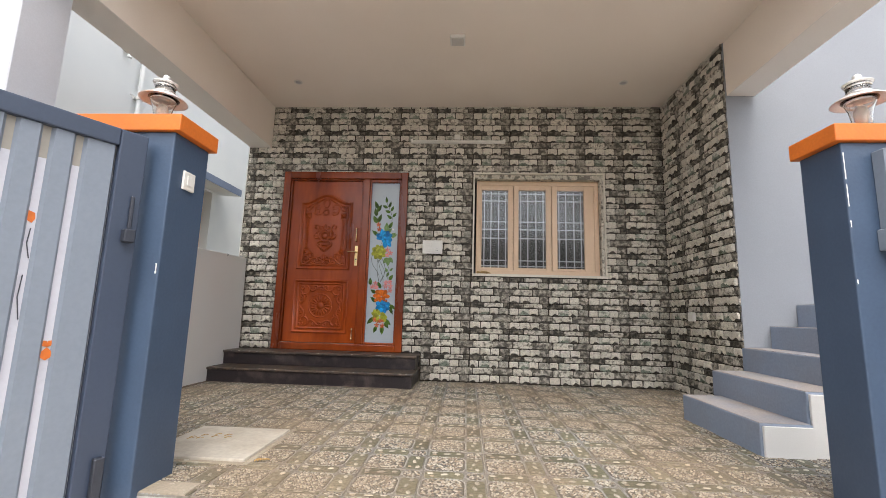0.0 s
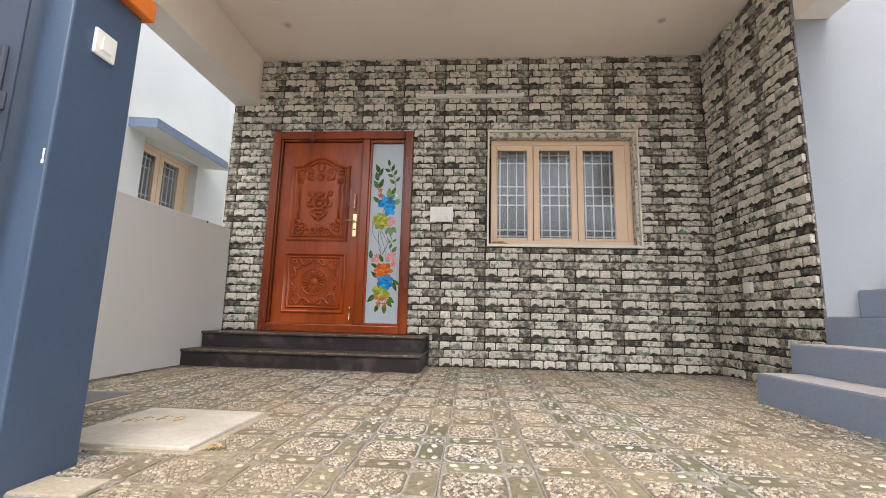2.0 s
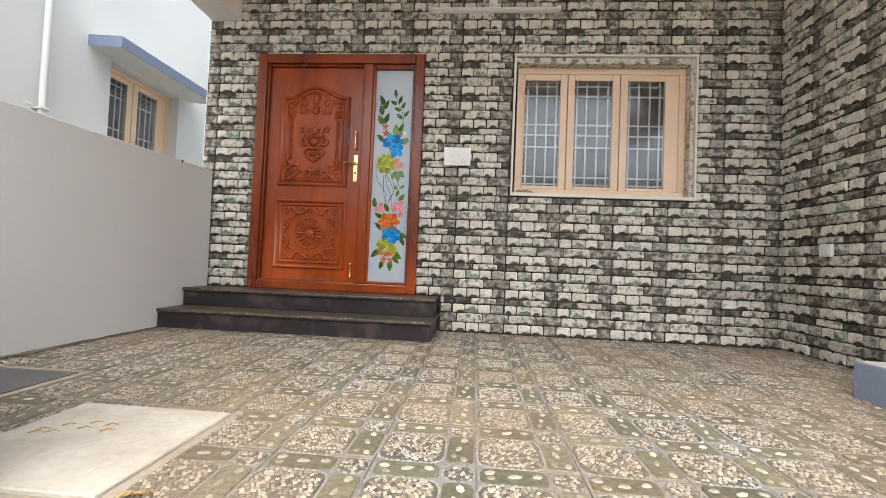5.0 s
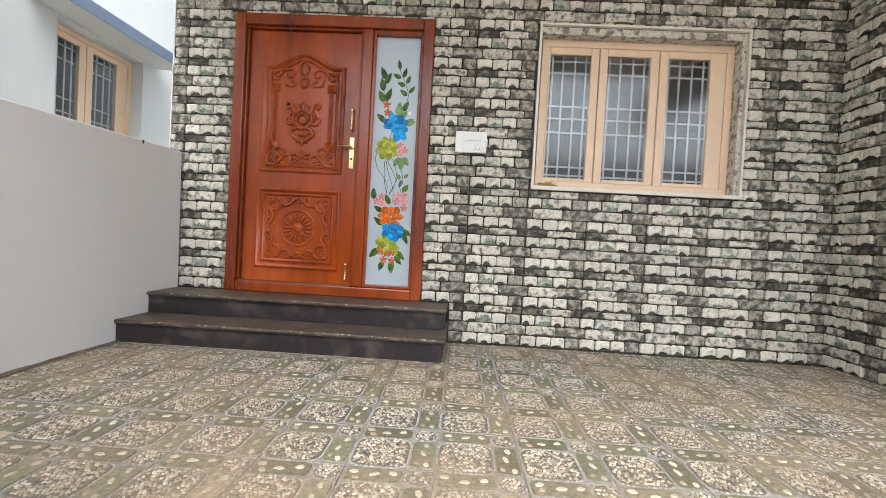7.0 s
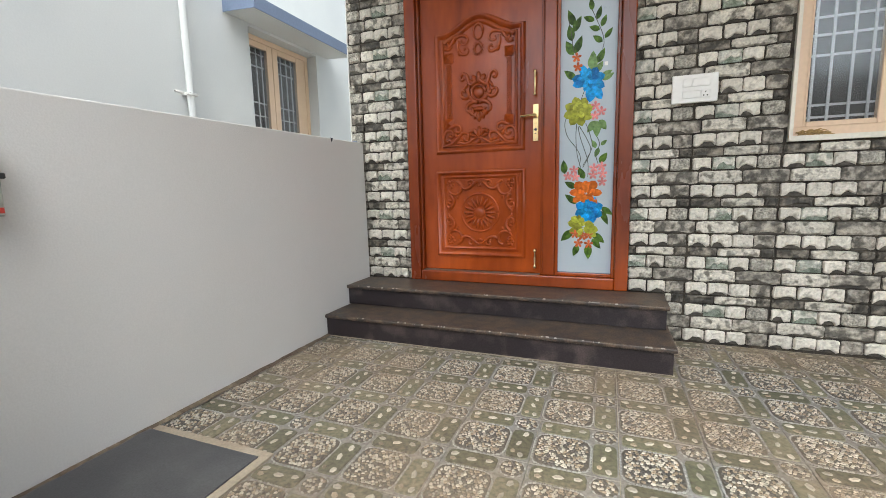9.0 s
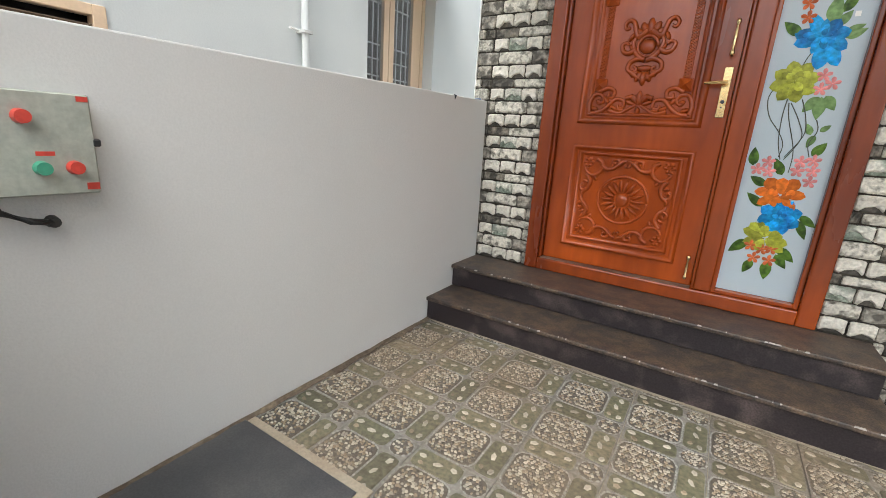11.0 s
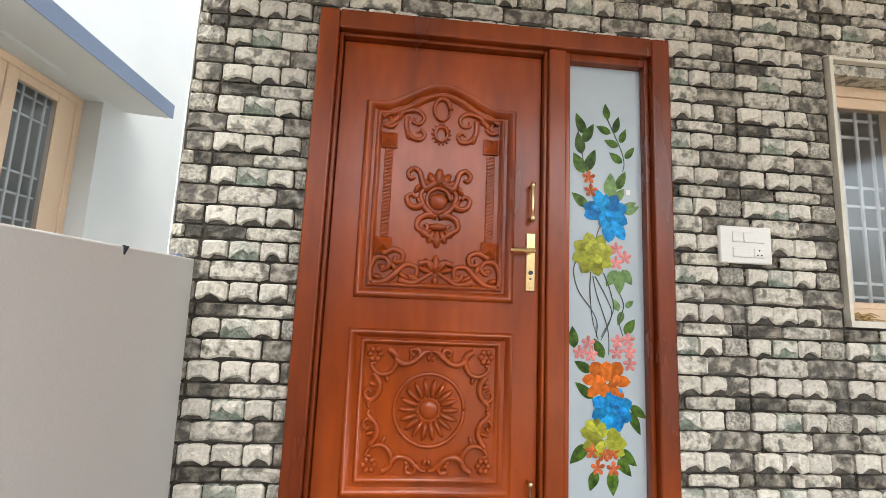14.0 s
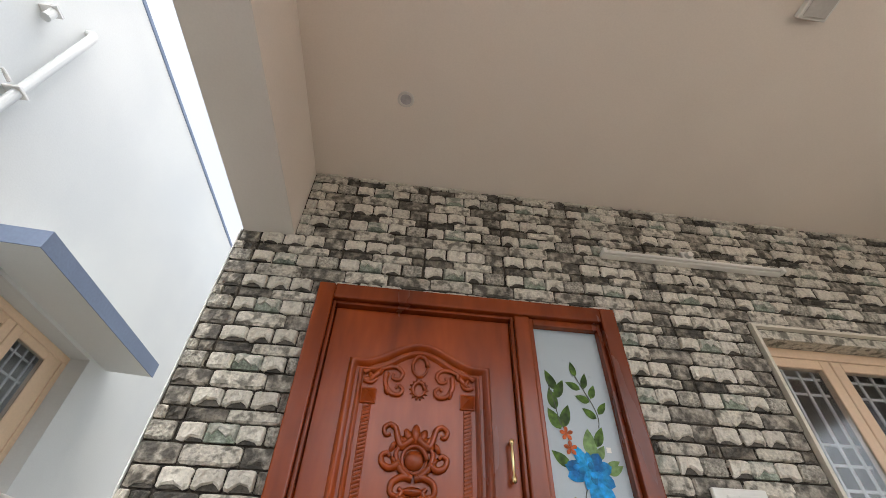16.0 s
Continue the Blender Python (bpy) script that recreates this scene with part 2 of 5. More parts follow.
M_SAGE = mat("painted_sage_green", (0.17, 0.28, 0.10), 0.3, var=0.3, fine=45, coarse=9, bump=0.03, tone=(0.09, 0.17, 0.05), stain=0.7, rnd=0.2, spec=0.2)
M_PBLUE = mat("painted_blue", (0.012, 0.29, 0.62), 0.35, var=0.35, fine=45, coarse=16, bump=0.03, tone=(0.008, 0.11, 0.40), stain=0.75, rnd=0.35, spec=0.2)
M_PLIME = mat("painted_lime", (0.36, 0.38, 0.045), 0.3, var=0.3, fine=45, coarse=14, bump=0.03, tone=(0.22, 0.24, 0.02), stain=0.6, rnd=0.38, spec=0.2)
M_PORANGE = mat("painted_orange", (0.62, 0.15, 0.015), 0.3, var=0.3, fine=45, coarse=14, bump=0.03, tone=(0.42, 0.08, 0.01), stain=0.6, rnd=0.38, spec=0.2)
M_PPINK = mat("painted_pink", (0.72, 0.26, 0.25), 0.3, var=0.2, fine=45, coarse=14, bump=0.03, stain=0.5, rnd=0.2, spec=0.2)
M_PRUST = mat("painted_rust", (0.55, 0.13, 0.04), 0.3, var=0.2, fine=45, coarse=14, bump=0.03, stain=0.5, rnd=0.2, spec=0.2)
M_PSTEM = mat("painted_stem", (0.05, 0.055, 0.04), 0.35, bump=0.03)


def glass(name, tint=(0.9, 0.95, 0.95), rough=0.03, ior=1.5):
    m = bpy.data.materials.new(name)
    m.use_nodes = True
    b = m.node_tree.nodes["Principled BSDF"]
    b.inputs["Base Color"].default_value = (*tint, 1)
    b.inputs["Roughness"].default_value = rough
    b.inputs["Transmission Weight"].default_value = 1.0
    b.inputs["IOR"].default_value = ior
    return m


M_GLASS = glass("window_glass", (0.90, 0.94, 0.95), 0.10)
M_LAMPGLASS = glass("lamp_glass", (0.97, 0.95, 0.92), 0.05)
M_LENS = mat("grey_lamp_lens", (0.48, 0.46, 0.48), 0.35, bump=0.02)
M_ACRYLIC = mat("pale_acrylic", (0.80, 0.77, 0.73), 0.15, var=0.04, bump=0.02)
M_ACRYLIC.node_tree.nodes["Principled BSDF"].inputs["Transmission Weight"].default_value = 0.45
M_GRIME = mat("brown_grime", (0.10, 0.075, 0.055), 0.9, var=0.3, fine=60, coarse=9, bump=0.4, tone=(0.20, 0.16, 0.115), stain=0.7)


# ---- mesh helpers ----
def box(bm, x0, x1, y0, y1, z0, z1, bevel=0.0, seg=1):
    r = bmesh.ops.create_cube(bm, size=1.0, matrix=Matrix.Translation(((x0 + x1) / 2, (y0 + y1) / 2, (z0 + z1) / 2)) @ Matrix.Diagonal((x1 - x0, y1 - y0, z1 - z0, 1)))
    if bevel:
        es = list({e for v in r["verts"] for e in v.link_edges})
        bmesh.ops.bevel(bm, geom=es, offset=bevel, segments=seg, profile=0.5, affect="EDGES")


def tube(bm, pts, r0, r1=None, n=6, flat=1.0):
    """A tube along points, tapering from r0 to r1, ends closed. flat: its depth along y against its width."""
    pts = [Vector(p) for p in pts]
    r1 = r0 if r1 is None else r1
    rings = []
    for i, p in enumerate(pts):
        d = (pts[min(i + 1, len(pts) - 1)] - pts[max(i - 1, 0)]).normalized()
        up = Vector((0, 1, 0)) if abs(d.y) < 0.9 else Vector((1, 0, 0))
        a = d.cross(up).normalized()
        b = a.cross(d).normalized()
        r = r0 + (r1 - r0) * i / max(1, len(pts) - 1)
        rings.append([bm.verts.new(p + a * (r * math.cos(2 * math.pi * k / n)) + b * (flat * r * math.sin(2 * math.pi * k / n))) for k in range(n)])
    for u, w in zip(rings, rings[1:]):
        for k in range(n):
            bm.faces.new((u[k], u[(k + 1) % n], w[(k + 1) % n], w[k]))
    bm.faces.new(rings[0][::-1])
    bm.faces.new(rings[-1])


def lathe(bm, profile, cx, cy, n=24):
    """Turns (radius, z) rows about the upright axis at cx, cy."""
    rings = [[bm.verts.new((cx + r * math.cos(2 * math.pi * k / n), cy + r * math.sin(2 * math.pi * k / n), z)) for k in range(n)] for r, z in profile]
    for u, w in zip(rings, rings[1:]):
        for k in range(n):
            bm.faces.new((u[k], u[(k + 1) % n], w[(k + 1) % n], w[k]))
    bm.faces.new(rings[0][::-1])
    bm.faces.new(rings[-1])


def smooth(me):
    me.polygons.foreach_set("use_smooth", [True] * len(me.polygons))


def mesh_of(name, bm, material, soft=False):
    bmesh.ops.recalc_face_normals(bm, faces=bm.faces)
    me = bpy.data.meshes.new(name)
    bm.to_mesh(me)
    bm.free()
    for m in material if isinstance(material, (list, tuple)) else [material]:
        me.materials.append(m)
    if soft:
        smooth(me)
    return me


def part(name, bm, material, parent, label="", soft=False):
    ob = new(name, mesh_of(name, bm, material, soft))
    ob.parent = parent
    if label:
        ob["label"] = label
    return ob


def thing(name, label, category, bm=None, material=None, kind="", group="", at=(0, 0, 0), soft=False):
    ob = new(name, mesh_of(name, bm, material, soft) if bm else None)
    ob.location = at
    return tagged(ob, label, category, group, kind)


def bx(*a, **k):
    bm = bmesh.new()
    box(bm, *a, **k)
    return bm


def boxes(rows, bevel=0.0):
    bm = bmesh.new()
    for r in rows:
        box(bm, *r, bevel=bevel)
    return bm


def tb(pts, r0, r1=None, n=6, flat=1.0):
    bm = bmesh.new()
    tube(bm, pts, r0, r1, n, flat)
    return bm

# ---- setting ----
FACE = 4.975            # the plaster behind the stone facing
X_L, X_R, CEIL = -2.84, 2.235, 3.31
thing("ground", "beige earth and street in front of the house", "ground", bx(-400, 400, -400, 400, -0.9, -0.42), M_GROUND, "structure")
floor = thing("floor", "porch floor of embossed pebble-pattern tiles", "floor", bx(-2.72, 3.4, 1.888, 5.0, -0.6, -0.012), M_SAND, "structure")
bm = boxes([(-2.72, 3.4, 1.78, 1.888, -0.6, -0.012)])
thing("threshold", "grey cement threshold between the gate piers", "threshold", bm, M_CEMENT, "structure")
bm = bmesh.new()
vs = [bm.verts.new(p) for p in ((-1.4, 1.42, -0.43), (1.55, 1.42, -0.43), (1.55, 1.779, -0.43), (-1.4, 1.779, -0.43), (-1.4, 1.779, -0.02), (1.55, 1.779, -0.02))]
for f in ((0, 1, 2, 3), (0, 4, 5, 1), (3, 2, 5, 4), (0, 3, 4), (1, 5, 2)):
    bm.faces.new([vs[i] for i in f])
thing("ramp", "sloping cement ramp up to the gate", "ramp", bm, M_CEMENT, "structure")

D0, D1, DZ0, DZ1 = -2.345, -0.805, 0.30, 2.447      # door opening
W0, W1, WZ0, WZ1 = 0.0, 1.53, 1.222, 2.44           # window opening
wall_n = thing("wall_north", "house front wall faced with grey split-stone tiles", "wall", boxes([
    (X_L, D0, FACE, 5.2, -0.4, 3.4), (D1, W0, FACE, 5.2, -0.4, 3.4), (W1, 2.6, FACE, 5.2, -0.4, 3.4),
    (D0, D1, FACE, 5.2, DZ1, 3.4), (D0, D1, FACE, 5.2, -0.4, DZ0), (W0, W1, FACE, 5.2, WZ1, 3.4), (W0, W1, FACE, 5.2, -0.4, WZ0)]), M_MORTAR, "structure")
wall_e = thing("wall_east", "short side wall of the porch faced with grey split-stone tiles", "wall", bx(X_R + 0.015, 2.52, 3.75, FACE, -0.4, 3.4), M_MORTAR, "structure")
thing("wall_stair", "lilac-white painted wall above the outside stair", "wall", boxes([(X_R + 0.0155, 5.6, 3.732, 3.75, -0.4, 6.4), (2.521, 5.6, 3.75, 3.95, -0.4, 6.4)]), M_LILAC_SHADED, "structure")
thing("wall_west_end", "white painted end of the house front wall", "wall", bx(X_L - 0.006, X_L, 4.962, 5.2, -0.4, 2.765), M_WHITE, "structure")
thing("ceiling", "warm off-white porch ceiling slab", "ceiling", bx(X_L, 2.5, 2.0, 8.2, CEIL, 3.44), M_CEIL, "structure")
def beam(name, label, x0, x1, y0, y1, z0, inward):
    """A roof beam: its inner side carries the ceiling's paint, the rest the outside white."""
    bm = bx(x0, x1, y0, y1, z0, CEIL, bevel=0.004)
    bm.normal_update()
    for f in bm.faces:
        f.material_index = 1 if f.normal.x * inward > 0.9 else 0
    return thing(name, label, "beam", bm, [M_BEAM, M_CEIL], "structure")


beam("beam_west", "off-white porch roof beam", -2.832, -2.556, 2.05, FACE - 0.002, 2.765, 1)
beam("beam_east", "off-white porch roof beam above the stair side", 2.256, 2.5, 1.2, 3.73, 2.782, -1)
thing("column_west", "lilac-white porch column behind the compound wall", "column", bx(-2.97, -2.66, 2.05, 2.34, -0.4, 3.3, bevel=0.006), M_COLUMN, "structure")
bm = bmesh.new()
box(bm, -2.85, -2.72, 2.0, 4.962, -0.4, 1.343)
for v in bm.verts:
    if v.co.z > 1:
        v.co.z += 0.014 * (v.co.y - 4.0)
        v.co.x -= 0.02 if v.co.x > -2.8 else 0
bmesh.ops.bevel(bm, geom=list(bm.edges), offset=0.006, segments=2, profile=0.5, affect="EDGES")
thing("wall_compound", "light grey painted compound wall, chest-high", "wall", bm, M_GREYWALL, "structure")
bm = bmesh.new()
prev = None
for k in range(75):
    y = 1.95 + k * 0.04
    w = 0.028 + 0.022 * noise.noise((y * 6, 0, 0)) + 0.012 * noise.noise((y * 23, 3, 0))
    row = [bm.verts.new((-2.7205, y, 0.012 + 0.006 * noise.noise((y * 9, 1, 0)))), bm.verts.new((-2.72 + max(0.008, w), y, 0.0045))]
    if prev:
        bm.faces.new((prev[0], prev[1], row[1], row[0]))
    prev = row
thing("floor_grime", "brown dirt gathered along the compound wall", "dirt", bm, M_GRIME, "structure")
thing("wall_compound_front", "slate-blue painted front compound wall beside the pier", "wall", bx(-2.85, -1.83, 1.84, 1.98, -0.5, 1.28, bevel=0.006), M_BLUE, "structure")
# unseen added wall: darkens the window reflections and cuts low sky light
thing("wall_street", "unseen added wall across the street, there for reflections", "wall", bx(-16, 16, -9.3, -9.0, -0.42, 4.3), M_STREET, "structure")
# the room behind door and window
thing("wall_room", "plain room behind the window, dark-toned for its dimness", "wall", boxes([
    (X_L, 2.6, 8.0, 8.2, -0.4, 3.31), (X_L + 0.1, X_L + 0.2, 5.2, 8.0, -0.4, 3.31), (2.5, 2.7, 5.2, 8.0, -0.4, 3.31)]), M_ROOM_DIM, "structure")
# unseen; white and height chosen to set the light bounced into the alley
thing("wall_west", "unseen white side wall of the house, lighting the alley", "wall", bx(X_L - 0.006, X_L + 0.098, 5.201, 8.2, -0.42, 4.3), M_WHITE, "structure")
thing("floor_room", "plain room floor behind the window", "floor", bx(X_L, 2.6, 5.2, 8.0, -0.4, 0.3), M_SAND, "structure")

# ---- entrance steps ----
st = thing("entrance_steps", "two dusty black granite steps below the front door", "steps")
part("riser", bx(-2.722, -0.60, 4.355, 4.96, 0.0, 0.128, bevel=0.003), M_GRANITE, st)
part("tread", bx(-2.722, -0.585, 4.335, 4.96, 0.128, 0.152, bevel=0.006, seg=2), M_GRANTOP, st, "dust-stained granite tread")
part("riser", bx(-2.724, -0.605, 4.64, 4.958, 0.153, 0.274, bevel=0.003), M_GRANITE, st)
part("tread", bx(-2.724, -0.592, 4.615, 4.958, 0.274, 0.298, bevel=0.006, seg=2), M_GRANTOP, st, "dust-stained granite tread")

bm = bmesh.new()
crng = random.Random(21)
for k in range(46):
    low = k % 2
    x, l = crng.uniform(-2.68, -0.66), crng.uniform(0.004, 0.028) * crng.uniform(0.3, 1)
    y, z = (4.3342, 0.150) if low else (4.6142, 0.296)
    d, hgt = crng.uniform(0.0, 0.003), crng.uniform(0.002, 0.006)
    v = [bm.verts.new(p) for p in ((x, y, z - hgt), (x + l, y, z - hgt * crng.uniform(0.3, 1)), (x + l, y, z), (x, y, z))]
    u = [bm.verts.new((p[0], y + d + 0.006, z + 0.0027)) for p in ((x + 0.2 * l,), (x + 0.9 * l,))]
    bm.faces.new(v)
    bm.faces.new((v[3], v[2], u[1], u[0]))
part("edge_scuff", bm, M_SCUFF, st, "pale scuffs along the step edges")["kind"] = "stuff"


def drift(label, p, q, w, side):
    """A ragged strip of pale dust on the floor along a foot line."""
    bm = bmesh.new()
    d = Vector(q) - Vector(p)
    n = max(2, int(d.length / 0.03))
    out = Vector((d.y, -d.x)).normalized() * side
    prev = None
    for k in range(n + 1):
        c = Vector(p) + d * (k / n)
        ww = max(0.006, w * (0.75 + 0.9 * noise.noise((c.x * 5, c.y * 5, 0)) + 0.35 * noise.noise((c.x * 27, c.y * 27, 2))))
        row = [bm.verts.new((c.x, c.y, 0.0062)), bm.verts.new((c.x + out.x * ww, c.y + out.y * ww, 0.0052))]
        if prev:
            bm.faces.new((prev[0], prev[1], row[1], row[0]))
        prev = row
    thing("floor_dust", label, "dust", bm, M_SAND, "structure")


drift("pale dust and cement along the foot of the steps", (-2.72, 4.354), (-0.60, 4.354), 0.018, 1)

# ---- outside stair ----
stair = thing("outside_stair", "slate-blue painted concrete stair rising beside the porch", "stair")
EDGES = [1.645, 1.935, 2.225, 2.465, 2.69] + [2.69 + 0.25 * k for k in range(1, 7)]
for i in range(10):
    x0, x1 = EDGES[i], EDGES[i + 1]
    z0, z1 = (0.182 * i, 0.182 * (i + 1))
    yb = (3.56, 3.66)[i] if i < 2 else 3.731
    part("step", bx(x0, x1 + 0.01 if i < 9 else 5.0, 2.69 if i else 2.665, yb, z0 - 0.02 if i else -0.1, z1, bevel=0.008, seg=2), M_BLUESTEP, stair)
    part("tread", bx(x0 + 0.004, x1 - 0.002 if i < 9 else 4.99, 2.694 if i else 2.669, yb - 0.004, z1 + 0.0005, z1 + 0.003), M_TREAD, stair, "dust-greyed tread")
    part("side_face", bx(x0 + 0.012, x1 - 0.002, 2.672 if i else 2.647, 2.6895 if i else 2.6645, -0.02, z1 - 0.012, bevel=0.003), M_GREYWALL, stair, "white painted side of the step")

# ---- front door ----
door = tagged(new("door_1"), "closed carved red-brown wooden door with a painted glass sidelight", "door", kind="structure")
door.location = (0, 0, 0)
FY = 4.935
frame_bits = [(D0, -2.262, FY, 5.12, DZ0, DZ1), (-0.888, D1, FY, 5.12, DZ0, DZ1), (-2.262, -0.888, FY, 5.12, 2.362, DZ1),
              (-1.352, -1.272, FY + 0.012, 5.12, DZ0 + 0.08, 2.362), (-2.262, -0.888, FY + 0.003, 5.12, DZ0, 0.378)]
for r in frame_bits:
    part("frame", bx(*r, bevel=0.008, seg=2), M_WOODFRAME, door)
# stepped bead inside the frame
for r in ((-2.262, -2.246, FY + 0.03, 5.1, 0.378, 2.362), (-1.368, -1.352, FY + 0.03, 5.1, 0.378, 2.362), (-2.246, -1.368, FY + 0.03, 5.1, 2.345, 2.362),
          (-1.272, -1.250, FY + 0.03, 5.1, 0.378, 2.362), (-0.910, -0.888, FY + 0.03, 5.1, 0.378, 2.362), (-1.250, -0.910, FY + 0.03, 5.1, 2.325, 2.362), (-1.250, -0.910, FY + 0.03, 5.1, 0.378, 0.402)):
    part("bead", bx(*r, bevel=0.005, seg=2), M_WOODFRAME, door)
LY = 5.0
leaf = part("leaf", bx(-2.244, -1.370, LY, LY + 0.045, 0.382, 2.343, bevel=0.003), M_WOOD, door)
part("sill", bx(-2.244, -1.370, FY + 0.006, LY - 0.001, 0.3785, 0.3815, bevel=0.001), M_DUSTWOOD, door, "dusty wooden sill below the leaf")
XC = -1.808


def arch(x, x0, x1, zs, rise):
    """The arched upper edge of the top panel."""
    u = (x - (x0 + x1) / 2) / ((x1 - x0) / 2)
    if abs(u) > 0.80:
        return zs
    return zs + rise * (0.5 + 0.5 * math.cos(math.pi * u / 0.80)) ** 0.8


def ring_moulding(bm, x0, x1, z0, z1, rise, w, d):
    """A moulded band round a panel, with an arched top where rise is not 0."""
    n = 40
    outer = [(x0, z0), (x1, z0)] + [(x1 + (x0 - x1) * k / n, 0) for k in range(n + 1)]
    outer = [(x, z if i < 2 else arch(x, x0, x1, z1, rise)) for i, (x, z) in enumerate(outer)]
    prof = ((0.0, 0.0), (0.25, d), (0.6, d * 0.75), (0.8, d * 0.35), (1.0, 0.0))
    cx, cz = (x0 + x1) / 2, (z0 + z1) / 2
    hx, hz = (x1 - x0) / 2, (z1 - z0) / 2
    rings = []
    for f, dep in prof:
        sx, sz = (hx - w * f) / hx, (hz - w * f) / hz
        rings.append([bm.verts.new((cx + (x - cx) * sx, LY - dep, cz + (min(z, z1) - cz) * sz + max(0, z - z1))) for x, z in outer])
    m = len(outer)
    for u, v in zip(rings, rings[1:]):
        for k in range(m):
            bm.faces.new((u[k], u[(k + 1) % m], v[(k + 1) % m], v[k]))


for x0, x1, z0, z1, rise, w, d in ((-2.135, -1.480, 1.240, 2.078, 0.10, 0.038, 0.028), (-2.085, -1.530, 1.285, 2.035, 0.095, 0.024, 0.022),
                                   (-2.14, -1.475, 0.488, 1.118, 0, 0.034, 0.026), (-2.090, -1.525, 0.538, 1.080, 0, 0.024, 0.020)):
    bm = bmesh.new()
    ring_moulding(bm, x0, x1, z0, z1, rise, w, d)
    part("panel_moulding", bm, M_WOOD, leaf, soft=True)


def carve(name, strokes, r=0.0085, deep=1.2):
    """Raised carving on the leaf: rows of points (x, z) swept as flattened rods."""
    bm = bmesh.new()
    for pts in strokes:
        tube(bm, [(x, LY - 0.008, z) for x, z in pts], r * 1.5, r * 0.75, 8, deep)
    return part(name, bm, M_WOOD, leaf, soft=True)


def mirror(strokes):
    return strokes + [[(2 * XC - x, z) for x, z in s] for s in strokes]


def lobe(bm, x, z, length, ang, w, dep=0.023):
    """One carved leaf lobe: a flattened drop on the leaf's face that points to ang degrees."""
    a = radians(ang)
    bmesh.ops.create_uvsphere(bm, u_segments=9, v_segments=6, radius=1, matrix=Matrix.Translation((x + length / 2 * math.cos(a), LY, z + length / 2 * math.sin(a))) @ Matrix.Rotation(-a, 4, "Y") @ Matrix.Diagonal((length / 2, dep, w / 2, 1)))


def lobes(rows, both=True):
    bm = bmesh.new()
    for x, z, length, ang, w in rows:
        lobe(bm, XC + x, z, length, ang, w)
        if both and (x or ang not in (90, 270)):
            lobe(bm, XC - x, z, length, 180 - ang, w)
    part("carving", bm, M_WOOD, leaf, soft=True)


def bend(*p):
    """A smooth run through points given from the door's middle line."""
    out = []
    for i in range(len(p) - 1):
        q = (p[max(i - 1, 0)], p[i], p[i + 1], p[min(i + 2, len(p) - 1)])
        for k in range(6):
            u = k / 6
            out.append(tuple(0.5 * (2 * b + (c - a) * u + (2 * a - 5 * b + 4 * c - d) * u * u + (3 * b - a - 3 * c + d) * u ** 3) for a, b, c, d in zip(*q)))
    return [(XC + x, z) for x, z in out + [p[-1]]]


# middle emblem
carve("carving", mirror([bend((-0.012, 1.735), (-0.055, 1.705), (-0.072, 1.735), (-0.085, 1.775), (-0.112, 1.788), (-0.132, 1.768), (-0.122, 1.745), (-0.104, 1.752)),
                         bend((-0.020, 1.590), (-0.058, 1.625), (-0.075, 1.675), (-0.060, 1.705)), bend((-0.060, 1.640), (-0.092, 1.622), (-0.122, 1.632), (-0.132, 1.662), (-0.112, 1.676), (-0.098, 1.662)),
                         bend((-0.004, 1.586), (-0.040, 1.592), (-0.078, 1.572), (-0.084, 1.536), (-0.055, 1.522), (-0.040, 1.540), (-0.055, 1.553)), bend((-0.062, 1.522), (-0.030, 1.498), (-0.004, 1.484))]), 0.0105)
carve("carving", [[(XC + 0.050 * math.cos(a / 12 * math.pi), 1.655 + 0.052 * math.sin(a / 12 * math.pi)) for a in range(25)]], 0.007)
lobes([(0, 1.612, 0.084, 90, 0.082), (0, 1.706, 0.095, 90, 0.040), (0.008, 1.706, 0.082, 62, 0.038), (0.018, 1.702, 0.070, 38, 0.032), (0.030, 1.694, 0.055, 15, 0.026), (0, 1.526, 0.034, 90, 0.085), (0, 1.530, 0.080, 270, 0.036), (0.010, 1.530, 0.066, 296, 0.032), (0.026, 1.532, 0.052, 318, 0.026), (0.078, 1.725, 0.050, 300, 0.024), (0.070, 1.628, 0.045, 60, 0.022)])
# crest scrolls below the arch
carve("carving", mirror([bend((-0.252, 2.008), (-0.205, 2.040), (-0.150, 2.062), (-0.085, 2.105), (-0.028, 2.120)), bend((-0.245, 1.972), (-0.205, 1.992), (-0.165, 2.035), (-0.110, 2.046), (-0.078, 2.020), (-0.092, 1.988), (-0.122, 1.992), (-0.118, 2.012)),
                         bend((-0.150, 2.015), (-0.150, 1.965), (-0.125, 1.925), (-0.088, 1.918), (-0.072, 1.942), (-0.092, 1.960), (-0.104, 1.945)), bend((-0.245, 1.975), (-0.215, 1.965), (-0.190, 1.985))]), 0.0085, 0.75)
lobes([(0.225, 1.962, 0.05, 120, 0.026), (0.205, 1.975, 0.045, 60, 0.024), (0.180, 2.000, 0.045, 100, 0.024), (0.150, 1.955, 0.045, 250, 0.022)])
carve("carving", [[(XC + 0.034 * math.cos(a / 10 * math.pi), 2.058 + 0.050 * math.sin(a / 10 * math.pi)) for a in range(21)],
                  [(XC + 0.026 * math.cos(a / 10 * math.pi), 1.948 + 0.032 * math.sin(a / 10 * math.pi)) for a in range(21)]], 0.007)
bm = bmesh.new()
for k in range(14):
    a = k / 14 * 2 * math.pi
    tube(bm, [(XC + 0.026 * math.cos(a), LY - 0.005, 1.948 + 0.032 * math.sin(a)), (XC + 0.044 * math.cos(a), LY - 0.003, 1.948 + 0.050 * math.sin(a))], 0.0065, 0.003, 5)
